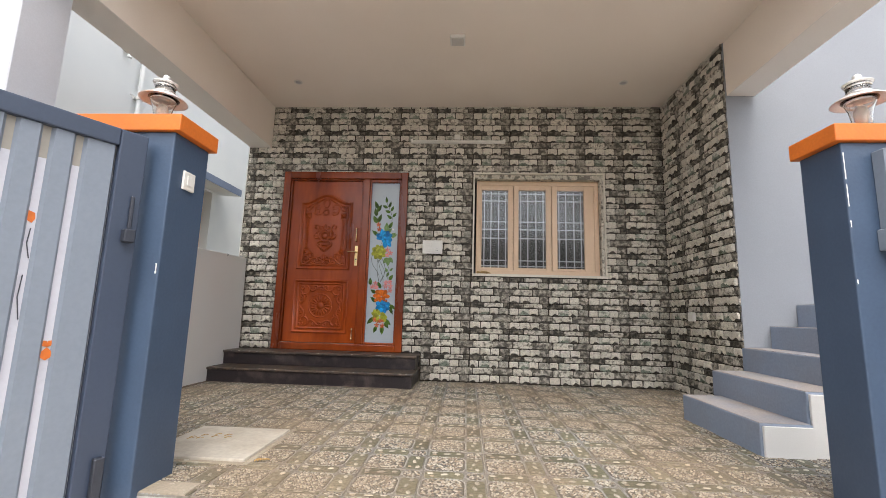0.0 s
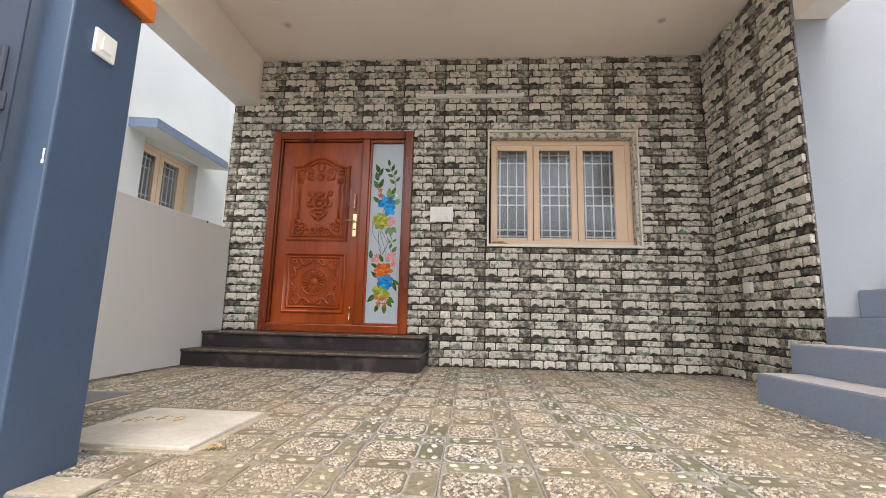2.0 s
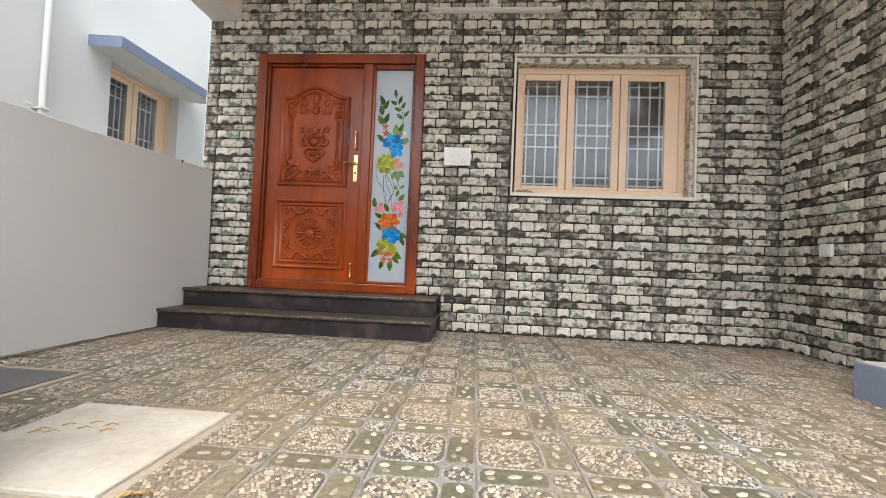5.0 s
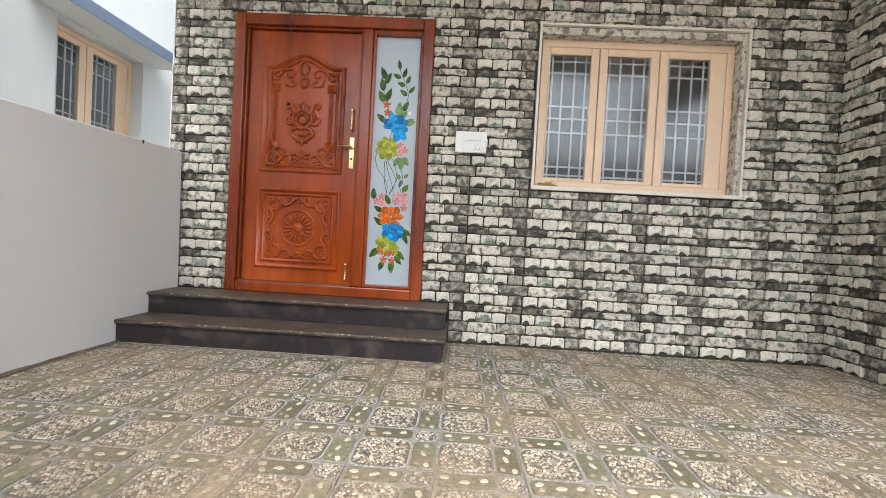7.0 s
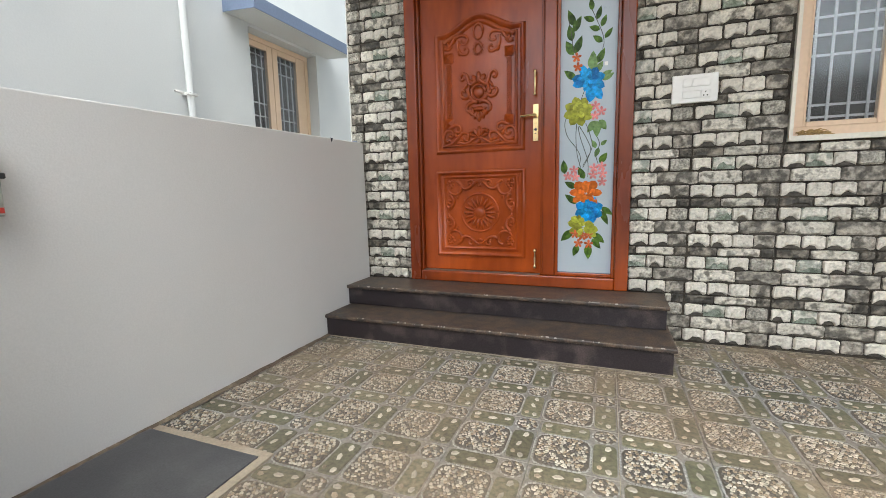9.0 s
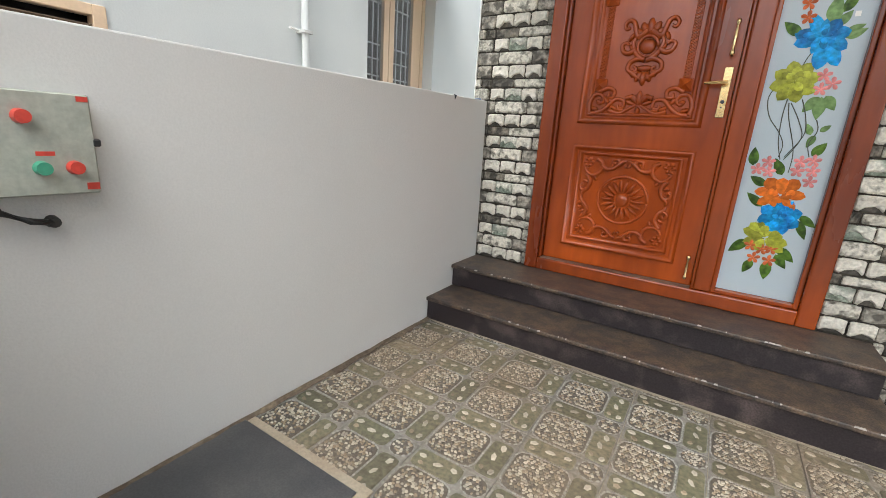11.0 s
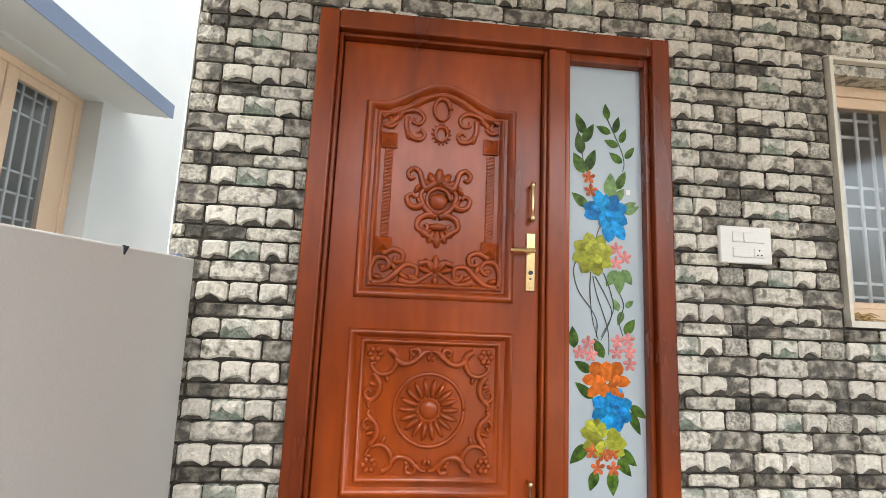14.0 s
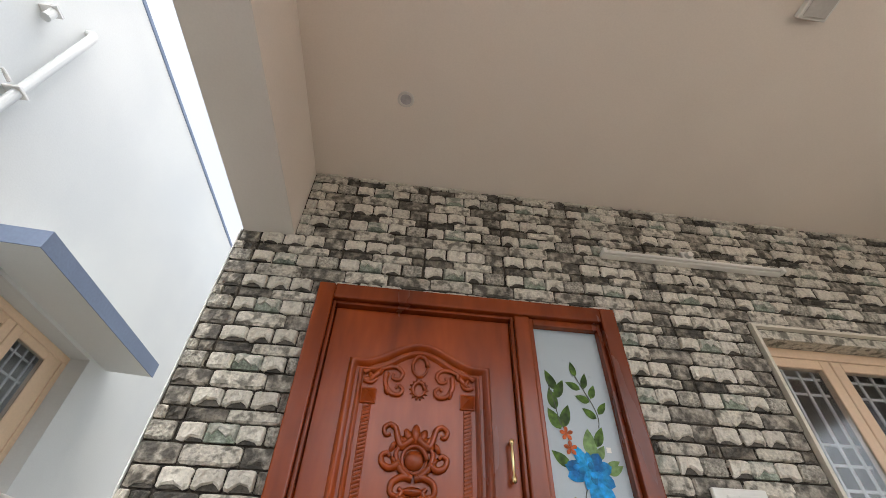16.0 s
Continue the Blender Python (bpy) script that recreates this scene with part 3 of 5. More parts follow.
part("carving", bm, M_WOOD, leaf, soft=True)
# twisted pilasters with pyramid blocks
for s in (-1, 1):
    x = XC + s * 0.218
    bm = bmesh.new()
    box(bm, x - 0.018, x + 0.018, LY - 0.006, LY + 0.01, 1.49, 1.87, bevel=0.003)
    for k in range(24):
        z = 1.495 + k * 0.0155
        tube(bm, [(x - 0.015, LY - 0.009, z), (x + 0.015, LY - 0.009, z + 0.012)], 0.0048, 0.0048, 5)
    part("pilaster", bm, M_WOOD, leaf, soft=False)
    for z in (1.905, 1.455):
        bm = bmesh.new()
        box(bm, x - 0.034, x + 0.034, LY - 0.012, LY + 0.01, z - 0.034, z + 0.034, bevel=0.003)
        bmesh.ops.create_cone(bm, segments=4, radius1=0.046, radius2=0.002, depth=0.034, cap_ends=True, matrix=Matrix.Translation((x, LY - 0.026, z)) @ Matrix.Rotation(radians(90), 4, "X") @ Matrix.Rotation(radians(45), 4, "Z"))
        part("pilaster_block", bm, M_WOOD, leaf)
# scroll band below
carve("carving", mirror([bend((-0.218, 1.418), (-0.175, 1.440), (-0.138, 1.425), (-0.140, 1.392), (-0.168, 1.392), (-0.166, 1.412)), bend((-0.262, 1.305), (-0.268, 1.352), (-0.245, 1.400), (-0.205, 1.402), (-0.190, 1.372), (-0.212, 1.352), (-0.228, 1.370)),
                         bend((-0.255, 1.300), (-0.205, 1.308), (-0.165, 1.340), (-0.125, 1.378), (-0.082, 1.372), (-0.078, 1.338), (-0.105, 1.332), (-0.108, 1.350)), bend((-0.150, 1.318), (-0.095, 1.305), (-0.045, 1.330), (-0.012, 1.350)),
                         bend((-0.070, 1.385), (-0.030, 1.395), (-0.006, 1.372))]), 0.0095)
lobes([(0, 1.345, 0.085, 90, 0.034), (0.008, 1.355, 0.070, 55, 0.028), (0.014, 1.350, 0.065, 20, 0.026), (0, 1.340, 0.042, 270, 0.030), (0.06, 1.318, 0.055, 10, 0.026), (0.105, 1.318, 0.055, 30, 0.026), (0.16, 1.350, 0.05, 60, 0.026), (0.215, 1.318, 0.045, 20, 0.026), (0.235, 1.372, 0.04, 200, 0.026)])
# lower panel: rosette, corner flowers and scrolls
bm = bmesh.new()
tube(bm, [(XC + 0.138 * math.cos(a / 24 * math.pi), LY - 0.004, 0.81 + 0.138 * math.sin(a / 24 * math.pi)) for a in range(49)], 0.008, 0.008, 8)
bmesh.ops.create_uvsphere(bm, u_segments=16, v_segments=8, radius=1, matrix=Matrix.Translation((XC, LY, 0.81)) @ Matrix.Diagonal((0.038, 0.016, 0.038, 1)))
for k in range(18):
    a = k / 18 * 2 * math.pi
    bmesh.ops.create_uvsphere(bm, u_segments=8, v_segments=6, radius=1, matrix=Matrix.Translation((XC + 0.083 * math.cos(a), LY, 0.81 + 0.083 * math.sin(a))) @ Matrix.Rotation(-a, 4, "Y") @ Matrix.Diagonal((0.038, 0.020, 0.012, 1)))
part("rosette", bm, M_WOOD, leaf, soft=True)
for sx in (-1, 1):
    for sz in (-1, 1):
        cx, cz = XC + sx * 0.222, 0.81 + sz * 0.208
        bm = bmesh.new()
        for k in range(6):
            a = k / 6 * 2 * math.pi
            bmesh.ops.create_uvsphere(bm, u_segments=7, v_segments=5, radius=1, matrix=Matrix.Translation((cx + 0.021 * math.cos(a), LY, cz + 0.021 * math.sin(a))) @ Matrix.Diagonal((0.013, 0.016, 0.013, 1)))
        part("carved_flower", bm, M_WOOD, leaf, soft=True)
for u in (1, -1):
    zz = lambda z: 0.81 + u * (z - 0.81)
    fl = lambda pts: [(x, zz(z)) for x, z in pts]
    carve("carving", mirror([fl(bend((-0.172, 1.040), (-0.142, 1.020), (-0.138, 0.985), (-0.158, 0.952), (-0.190, 0.942), (-0.222, 0.955), (-0.235, 0.978), (-0.218, 0.985))),
                             fl(bend((-0.142, 1.005), (-0.110, 0.985), (-0.072, 0.992), (-0.045, 1.022), (-0.056, 1.044), (-0.080, 1.038), (-0.078, 1.020), (-0.066, 1.022))),
                             fl(bend((-0.048, 1.012), (-0.026, 1.032), (-0.006, 1.036))),
                             fl(bend((-0.225, 0.945), (-0.198, 0.905), (-0.206, 0.862), (-0.236, 0.846), (-0.252, 0.866), (-0.240, 0.884), (-0.228, 0.874))),
                             fl(bend((-0.212, 0.855), (-0.236, 0.830), (-0.232, 0.812)))]), 0.0088)
    bm = bmesh.new()
    for x, z, l, a, w in ((0.128, 0.995, 0.045, 40, 0.020), (0.178, 0.946, 0.040, 250, 0.020), (0.085, 0.992, 0.040, 110, 0.020), (0.205, 0.895, 0.040, 20, 0.020), (0.015, 1.022, 0.030, 250, 0.018)):
        for m in (1, -1):
            lobe(bm, XC + m * x, zz(z), l, (a if m == 1 else 180 - a) * u, w, 0.013)
    part("carving", bm, M_WOOD, leaf, soft=True)
# brass fittings
part("lock_plate", bx(-1.429, -1.388, LY - 0.007, LY, 1.294, 1.540, bevel=0.003), M_BRASS, leaf, "polished brass lock plate")
bm = tb([(-1.408, LY - 0.005, 1.462), (-1.408, LY - 0.045, 1.462)], 0.010, n=10)
tube(bm, [(-1.402, LY - 0.045, 1.462), (-1.45, LY - 0.048, 1.461), (-1.505, LY - 0.046, 1.458)], 0.010, 0.008, 8)
part("door_handle", bm, M_BRASS, leaf, "brass lever handle")
bm = tb([(-1.408, LY - 0.008, 1.372), (-1.408, LY - 0.012, 1.372)], 0.009, n=12)
part("keyhole", bm, M_DARKMETAL, leaf)
for z in (1.308, 1.345, 1.415, 1.526):
    part("screw", tb([(-1.4085, LY - 0.007, z), (-1.4085, LY - 0.0095, z)], 0.0042, 0.0036, 10), M_DARKMETAL if z == 1.345 else M_BRASS, leaf)
for z0, z1, x, nm in ((1.585, 1.755, -1.411, "pull_handle"), (0.42, 0.56, -1.404, "tower_bolt")):
    bm = bmesh.new()
    lathe(bm, [(0.004, z0), (0.011, z0 + 0.006), (0.011, z0 + 0.02), (0.006, z0 + 0.028), (0.0085, (z0 + z1) / 2), (0.006, z1 - 0.028), (0.011, z1 - 0.02), (0.011, z1 - 0.006), (0.004, z1)], x, LY - 0.035, 12)
    for z in (z0 + 0.013, z1 - 0.013):
        tube(bm, [(x, LY, z), (x, LY - 0.035, z)], 0.009, 0.006, 8)
    part(nm, bm, M_BRASS, leaf, "turned brass handle", soft=True)
# glass sidelight with painted flowers
side = part("sidelight", bx(-1.250, -0.910, LY + 0.004, LY + 0.014, 0.402, 2.325), M_FROST, door, "frosted glass pane painted with flowers")
AY = LY + 0.0025


def ax(x, y):
    return -1.25 + (x - 75 + 0.032 * y) * 0.00087


def az(y):
    return 2.209 - 0.00082 * y


def blade(bm, x, y, length, ang, width, lift=0.0, tip=1.0):
    """One painted petal or leaf: base at x, y; it points to ang degrees (0 right, 90 up)."""
    c, s = math.cos(radians(ang)), math.sin(radians(ang))
    n = 7
    left, right, mid = [], [], []
    for k in range(n + 1):
        u = k / n
        w = width * 0.5 * math.sin(math.pi * min(1, u ** (0.75 * tip))) ** (0.9 if tip == 1.0 else 0.55) * (1 if u < 1 else 0)
        px, pz = ax(x, y) + length * 0.00087 * u * c, az(y) + length * 0.00087 * u * s
        nx, nz = -s * w * 0.00087, c * w * 0.00087
        left.append((px + nx, pz + nz)); right.append((px - nx, pz - nz)); mid.append((px, pz))
    mk = lambda p, d: bm.verts.new((p[0], AY - lift - d, p[1]))
    L_, M_, R_ = [mk(p, 0) for p in left], [mk(p, 0.0015) for p in mid], [mk(p, 0) for p in right]
    for k in range(n):
        bm.faces.new((L_[k], L_[k + 1], M_[k + 1], M_[k]))
        bm.faces.new((M_[k], M_[k + 1], R_[k + 1], R_[k]))


def leaves(rows, material, label):
    for r in rows:
        bm = bmesh.new()
        blade(bm, *r)
        part("painted_leaf", bm, material, side)


leaves([(160, 255, 125, 112, 52), (150, 300, 120, 62, 50), (140, 365, 120, 100, 56), (150, 470, 120, 118, 62), (160, 460, 130, 68, 55),
        (285, 160, 90, 98, 38), (318, 232, 95, 75, 38), (298, 237, 85, 155, 42), (346, 288, 85, 68, 38), (335, 308, 80, 158, 42), (368, 375, 85, 52, 36), (352, 400, 85, 142, 42)], M_LEAF, "leaf")
leaves([(318, 550, 110, 65, 48), (163, 655, 110, 140, 52), (70, 1390, 105, 95, 52), (215, 1435, 105, 118, 50), (150, 1505, 95, 150, 48), (155, 1635, 115, 140, 48),
        (335, 1665, 100, -35, 45), (335, 1695, 115, -65, 45), (120, 1855, 120, 225, 60), (270, 1875, 115, -40, 55), (265, 1920, 100, -50, 50), (160, 1975, 95, 250, 50), (235, 1970, 115, -88, 58), (325, 1312, 90, 55, 50), (320, 1285, 75, 40, 8)], M_LEAF, "leaf")
leaves([(280, 600, 135, 88, 70), (305, 615, 85, 55, 45), (345, 650, 80, 25, 36), (350, 680, 90, 28, 42), (300, 985, 100, 235, 55), (310, 985, 120, -90, 60), (325, 980, 90, -55, 55),
        (300, 1195, 65, 115, 36), (335, 1175, 55, 40, 30), (320, 1195, 75, 250, 36)], M_SAGE, "sage leaf")


def bloom(x, y, rows, material, label, tip=1.9):
    bm = bmesh.new()
    for i, (dx, dy, length, ang, w) in enumerate(rows):
        blade(bm, x + dx, y + dy, length * 0.95, ang, w, 0.0010 + 0.00025 * i, tip)
    part("painted_flower", bm, material, side, label)


ring = lambda n, length, w, a0=0, off=0: [(off * math.cos(radians(a0 + 360 * k / n)), -off * math.sin(radians(a0 + 360 * k / n)), length, a0 + 360 * k / n, w) for k in range(n)]
bloom(255, 670, [(0, 0, 130, 170, 70), (0, 0, 125, 195, 70), (0, 0, 140, 120, 60), (20, 40, 130, 265, 75), (30, 40, 130, 300, 65), (20, 10, 110, 330, 70), (20, 0, 100, 15, 70), (10, 0, 100, 60, 70)] + ring(9, 92, 40, 10) + ring(7, 60, 34, 30, 8) + ring(5, 36, 26, 10, 6), M_PBLUE, "blue painted flower", 1.25)
bloom(180, 905, ring(8, 118, 72, 15) + ring(7, 84, 52, 40) + ring(6, 56, 40, 10, 6) + ring(5, 34, 28, 30, 6), M_PLIME, "lime-green painted flower", 1.35)
bloom(225, 1540, [(0, 0, 130, 182, 55), (0, 10, 125, 215, 50), (0, 0, 125, -5, 55), (0, 20, 115, -40, 45), (0, 20, 70, 250, 60), (-20, 0, 100, 125, 70), (20, 0, 100, 60, 70), (0, 10, 100, 92, 70), (-10, 20, 60, 140, 40), (20, 20, 60, 40, 40), (0, 30, 60, 20, 40)], M_PORANGE, "orange painted flower")
bloom(245, 1685, ring(8, 112, 74, 20) + ring(7, 80, 50, 45) + ring(6, 52, 38, 10, 6) + ring(5, 32, 26, 30, 6), M_PBLUE, "blue painted flower", 1.35)
bloom(200, 1820, [(0, 0, 125, 165, 60), (0, 0, 120, 140, 60), (0, 0, 110, 110, 60), (0, 0, 90, 80, 60), (0, 10, 115, 200, 55), (0, 10, 120, -10, 60), (0, 20, 120, -30, 55), (0, 20, 80, 240, 60), (10, 10, 80, 20, 55)] + ring(5, 60, 45, 30, 15), M_PLIME, "lime-green painted flower")


def sprig(spots, material, label):
    for x, y in spots:
        bm = bmesh.new()
        for k in range(5):
            blade(bm, x, y, 36, 18 + 72 * k, 20, 0.003, 2.0)
        part("painted_blossom", bm, material, side, label)


sprig([(172, 492), (180, 565)], M_PRUST, "small rust-orange blossom")
sprig([(300, 870), (342, 915), (297, 945), (140, 1362), (95, 1410), (150, 1420), (285, 1350), (340, 1340), (278, 1405), (345, 1400), (342, 1462)], M_PPINK, "small pink blossom")
sprig([(140, 1885), (195, 1900), (240, 1890), (165, 1960), (240, 1965)], M_PRUST, "small rust-orange blossom")
stems = [[(285, 160), (320, 250), (350, 330), (362, 400), (352, 450)], [(120, 200), (140, 330), (150, 430), (170, 480), (205, 640)], [(240, 725), (215, 770), (200, 815)],
         [(100, 930), (78, 1000), (100, 1100), (160, 1190), (188, 1260), (180, 1330)], [(165, 1000), (158, 1100), (165, 1240), (190, 1345)], [(185, 1020), (240, 1130), (262, 1220), (205, 1345)],
         [(230, 1000), (262, 1100), (270, 1200), (205, 1330)], [(175, 1020), (190, 1110), (240, 1290), (240, 1420)], [(310, 1110), (325, 1170), (300, 1250), (315, 1320)]]
for s in stems:
    fine = []
    for i in range(len(s) - 1):
        p0, p1, p2, p3 = s[max(i - 1, 0)], s[i], s[i + 1], s[min(i + 2, len(s) - 1)]
        for k in range(6):
            u = k / 6
            fine.append(tuple(0.5 * (2 * b + (c - a) * u + (2 * a - 5 * b + 4 * c - d) * u * u + (3 * b - a - 3 * c + d) * u ** 3) for a, b, c, d in zip(p0, p1, p2, p3)))
    fine.append(s[-1])
    part("painted_stem", tb([(ax(x, y), AY - 0.0008, az(y)) for x, y in fine], 0.0026, 0.0020, 5, 0.4), M_PSTEM, side)
part("sticker", bx(ax(365, 560), ax(388, 560), AY - 0.001, AY, az(575), az(548)), M_PLASTIC, side, "small white sticker")

# ---- windows ----
def window(parent, x0, x1, z0, z1, y, panes, jamb=0.055, mull=0.11, grill=True, glazing=None):
    """A casement window seen along +y in local space: frame bars, sashes, panes and a welded grill of flat bars."""
    part("window_frame", boxes([(x0, x1, y, y + 0.06, z1 - jamb, z1), (x0, x1, y, y + 0.06, z0, z0 + jamb), (x0, x0 + jamb, y, y + 0.06, z0 + jamb, z1 - jamb), (x1 - jamb, x1, y, y + 0.06, z0 + jamb, z1 - jamb)], 0.003), M_PEACH, parent)
    for i, (a, b) in enumerate(panes):
        l = x0 + jamb if i == 0 else (panes[i - 1][1] + a) / 2 + 0.003
        r = x1 - jamb if i == len(panes) - 1 else (panes[i + 1][0] + b) / 2 - 0.003
        zt, zb = z1 - jamb, z0 + jamb
        gz0, gz1 = zb + 0.03, zt - 0.055
        part("sash", boxes([(l, a, y + 0.008, y + 0.05, zb, zt), (b, r, y + 0.008, y + 0.05, zb, zt), (a, b, y + 0.008, y + 0.05, gz1, zt), (a, b, y + 0.008, y + 0.05, zb, gz0)], 0.004), M_PEACH, parent)
        pane = part("pane", bx(a, b, y + 0.016, y + 0.020, gz0, gz1), glazing or M_GLASS, parent)
        pane.visible_shadow = False
        w, h = b - a, gz1 - gz0
        if grill:
            for u in (0.10, 0.36, 0.66, 0.93):
                part("grill_bar", bx(a + u * w - 0.0065, a + u * w + 0.0065, y + 0.066, y + 0.074, gz0 - 0.02, gz1 + 0.03), M_GRILL, parent)
            for v in (0.03, 0.125, 0.40, 0.50, 0.615, 0.90, 0.97):
                part("grill_bar", bx(a - 0.02, b + 0.02, y + 0.075, y + 0.082, gz1 - v * h - 0.0065, gz1 - v * h + 0.0065), M_GRILL, parent)


win = tagged(new("window_1"), "peach-painted triple casement window with white metal grills", "window", kind="structure")
window(win, W0 + 0.03, W1 - 0.035, WZ0 + 0.012, 2.385, 5.06, [(0.10, 0.414), (0.543, 0.870), (1.005, 1.323)])
trim = thing("trim", "thin cream tile edging round the window opening", "trim", boxes([
    (W0 - 0.012, W0 + 0.006, 4.945, 5.06, WZ0, WZ1), (W1 - 0.004, W1 + 0.012, 4.945, 4.975, WZ0, WZ1), (W0 - 0.012, W1 + 0.012, 4.945, 4.975, WZ1, WZ1 + 0.014), (W0 - 0.012, W1 + 0.012, 4.942, 5.06, WZ0 - 0.018, WZ0 + 0.010)]), M_TRIM, "structure")
thing("window_reveal", "stone-tiled reveal inside the window opening", "reveal", boxes([
    (W1 - 0.034, W1 - 0.003, 4.976, 5.2, WZ0 + 0.011, WZ1 - 0.002), (W0 + 0.007, W1 - 0.035, 4.976, 5.2, 2.386, WZ1 - 0.002)]), M_ST_MID, "structure")
bm = bmesh.new()
for k in range(26):
    a, l = random.uniform(-0.6, 0.6), random.uniform(0.03, 0.085)
    x, y, z = 0.035 + random.random() * 0.12, 4.985 + random.random() * 0.05, 1.236 + random.random() * 0.022
    tube(bm, [(x, y, z), (x + l * math.cos(a) / 2, y + 0.01 * a, z + random.uniform(0, 0.012)), (x + l * math.cos(a), y + l * math.sin(a) * 0.4, z)], 0.005, 0.002, 5)
thing("dry_leaf_litter", "small heap of dry brown leaves on the window ledge", "leaf litter", bm, M_DRY, "stuff")

# ---- neighbour's house ----
NX = -4.1
house = thing("neighbour_house", "white neighbouring house with blue bands and peach windows", "house")
V0, V1, VZ0, VZ1 = 2.73, 3.35, 1.20, 1.63             # bathroom vent
N0, N1, NZ0, NZ1 = 5.27, 6.27, 1.05, 2.53             # window
for r in ((NX - 0.23, NX, -1.0, V0, -0.42, 4.61), (NX - 0.23, NX, V1, N0, -0.42, 4.61), (NX - 0.23, NX, V0, V1, -0.42, VZ0), (NX - 0.23, NX, V0, V1, VZ1, 4.61),
          (NX - 0.23, NX, N0, N1, -0.42, NZ0), (NX - 0.23, NX, N0, N1, NZ1, 4.61), (NX - 0.23, NX, N1, 10.5, -0.42, 4.61),
          (-9.0, NX - 0.231, -1.0, -0.8, -0.42, 4.61), (-9.0, -8.8, -0.8, 10.5, -0.42, 4.61), (-8.8, NX - 0.231, 10.3, 10.5, -0.42, 4.61)):
    part("wall", bx(*r), M_NEIGH, house)
part("roof", bx(-9.0, NX - 0.231, -0.8, 10.3, 4.2, 4.4), M_CEMENT, house)
part("parapet_band", bx(NX - 0.25, NX + 0.008, -1.0, 10.5, 4.61, 4.65, bevel=0.003), M_BAND, house, "blue painted parapet band")


def sunshade(y0, y1, x1, z0, z1):
    """A sloping concrete shade over a window, with a blue edge band."""
    bm = bmesh.new()
    pts = [(NX, z0 + 0.02), (x1, z0), (x1, z1), (NX, z1 + 0.02)]
    a = [bm.verts.new((x, y0, z)) for x, z in pts]
    b = [bm.verts.new((x, y1, z)) for x, z in pts]
    for k in range(4):
        bm.faces.new((a[k], a[(k + 1) % 4], b[(k + 1) % 4], b[k]))
    bm.faces.new(a[::-1])
    bm.faces.new(b)
    s = part("sunshade", bm, M_NEIGH, house)
    bm = bmesh.new()
    box(bm, x1, x1 + 0.006, y0 - 0.006, y1, z0 - 0.004, z1 + 0.004)
    v = [bm.verts.new(p) for p in ((NX, y0 - 0.006, z0 + 0.016), (x1, y0 - 0.006, z0 - 0.004), (x1, y0 - 0.006, z1 + 0.004), (NX, y0 - 0.006, z1 + 0.024))]
    w = [bm.verts.new((p.co.x, y0 - 0.001, p.co.z)) for p in v]
    bm.faces.new(v)
    bm.faces.new(w[::-1])
    for k in range(4):
        bm.faces.new((v[k], w[k], w[(k + 1) % 4], v[(k + 1) % 4]))
    part("edge_band", bm, M_BAND, s, "blue painted edge")


sunshade(5.0, 6.49, -3.755, 2.535, 2.635)
nwin = part("window", bx(N0, N1, 0.0, 0.001, NZ0, NZ0 + 0.001), M_PEACH, house, "peach window with grilled panes")
nwin.matrix_basis = Matrix.Translation((NX, 0, 0)) @ Matrix.Rotation(radians(90), 4, "Z")
window(nwin, N0 + 0.002, N1 - 0.002, NZ0 + 0.002, NZ1 - 0.002, 0.125, [(5.37, 5.635), (5.79, 6.075)], jamb=0.05)
part("dark_room", boxes([(NX - 2.0, NX - 1.9, 4.9, 6.5, 0.2, 3.2), (NX - 1.9, NX - 0.24, 4.85, 4.95, 0.2, 3.2), (NX - 1.9, NX - 0.24, 6.4, 6.5, 0.2, 3.2), (NX - 1.9, NX - 0.24, 4.95, 6.4, 3.0, 3.1)]), M_CEMENT, house)
vent = part("vent_window", boxes([(NX - 0.06, NX + 0.012, V0, V0 + 0.06, VZ0, VZ1), (NX - 0.06, NX + 0.012, V1 - 0.06, V1, VZ0, VZ1), (NX - 0.06, NX + 0.012, V0 + 0.06, V1 - 0.06, VZ1 - 0.05, VZ1), (NX - 0.06, NX + 0.012, V0 + 0.06, V1 - 0.06, VZ0, VZ0 + 0.05)], 0.003), M_PEACH, house, "peach vent window with brown louvres")
for k in range(6):
    z = VZ0 + 0.06 + k * 0.052
    bm = bx(-0.03, 0.03, V0 + 0.061, V1 - 0.061, -0.003, 0.003)
    bmesh.ops.transform(bm, matrix=Matrix.Translation((NX - 0.03, 0, z)) @ Matrix.Rotation(radians(-35), 4, "Y"), verts=bm.verts)
    part("louvre", bm, M_BROWN, vent)
part("vent_back", bx(NX - 0.22, NX - 0.20, V0, V1, VZ0, VZ1), M_BLACK, vent)


def pipe_elbow(y, z, r, out):
    """A drain stub that comes out of the wall and turns down."""
    return [(NX, y, z)] + [(NX + out * math.sin(radians(a)), y, z - out * (1 - math.cos(radians(a)))) for a in (30, 50, 70, 90)]


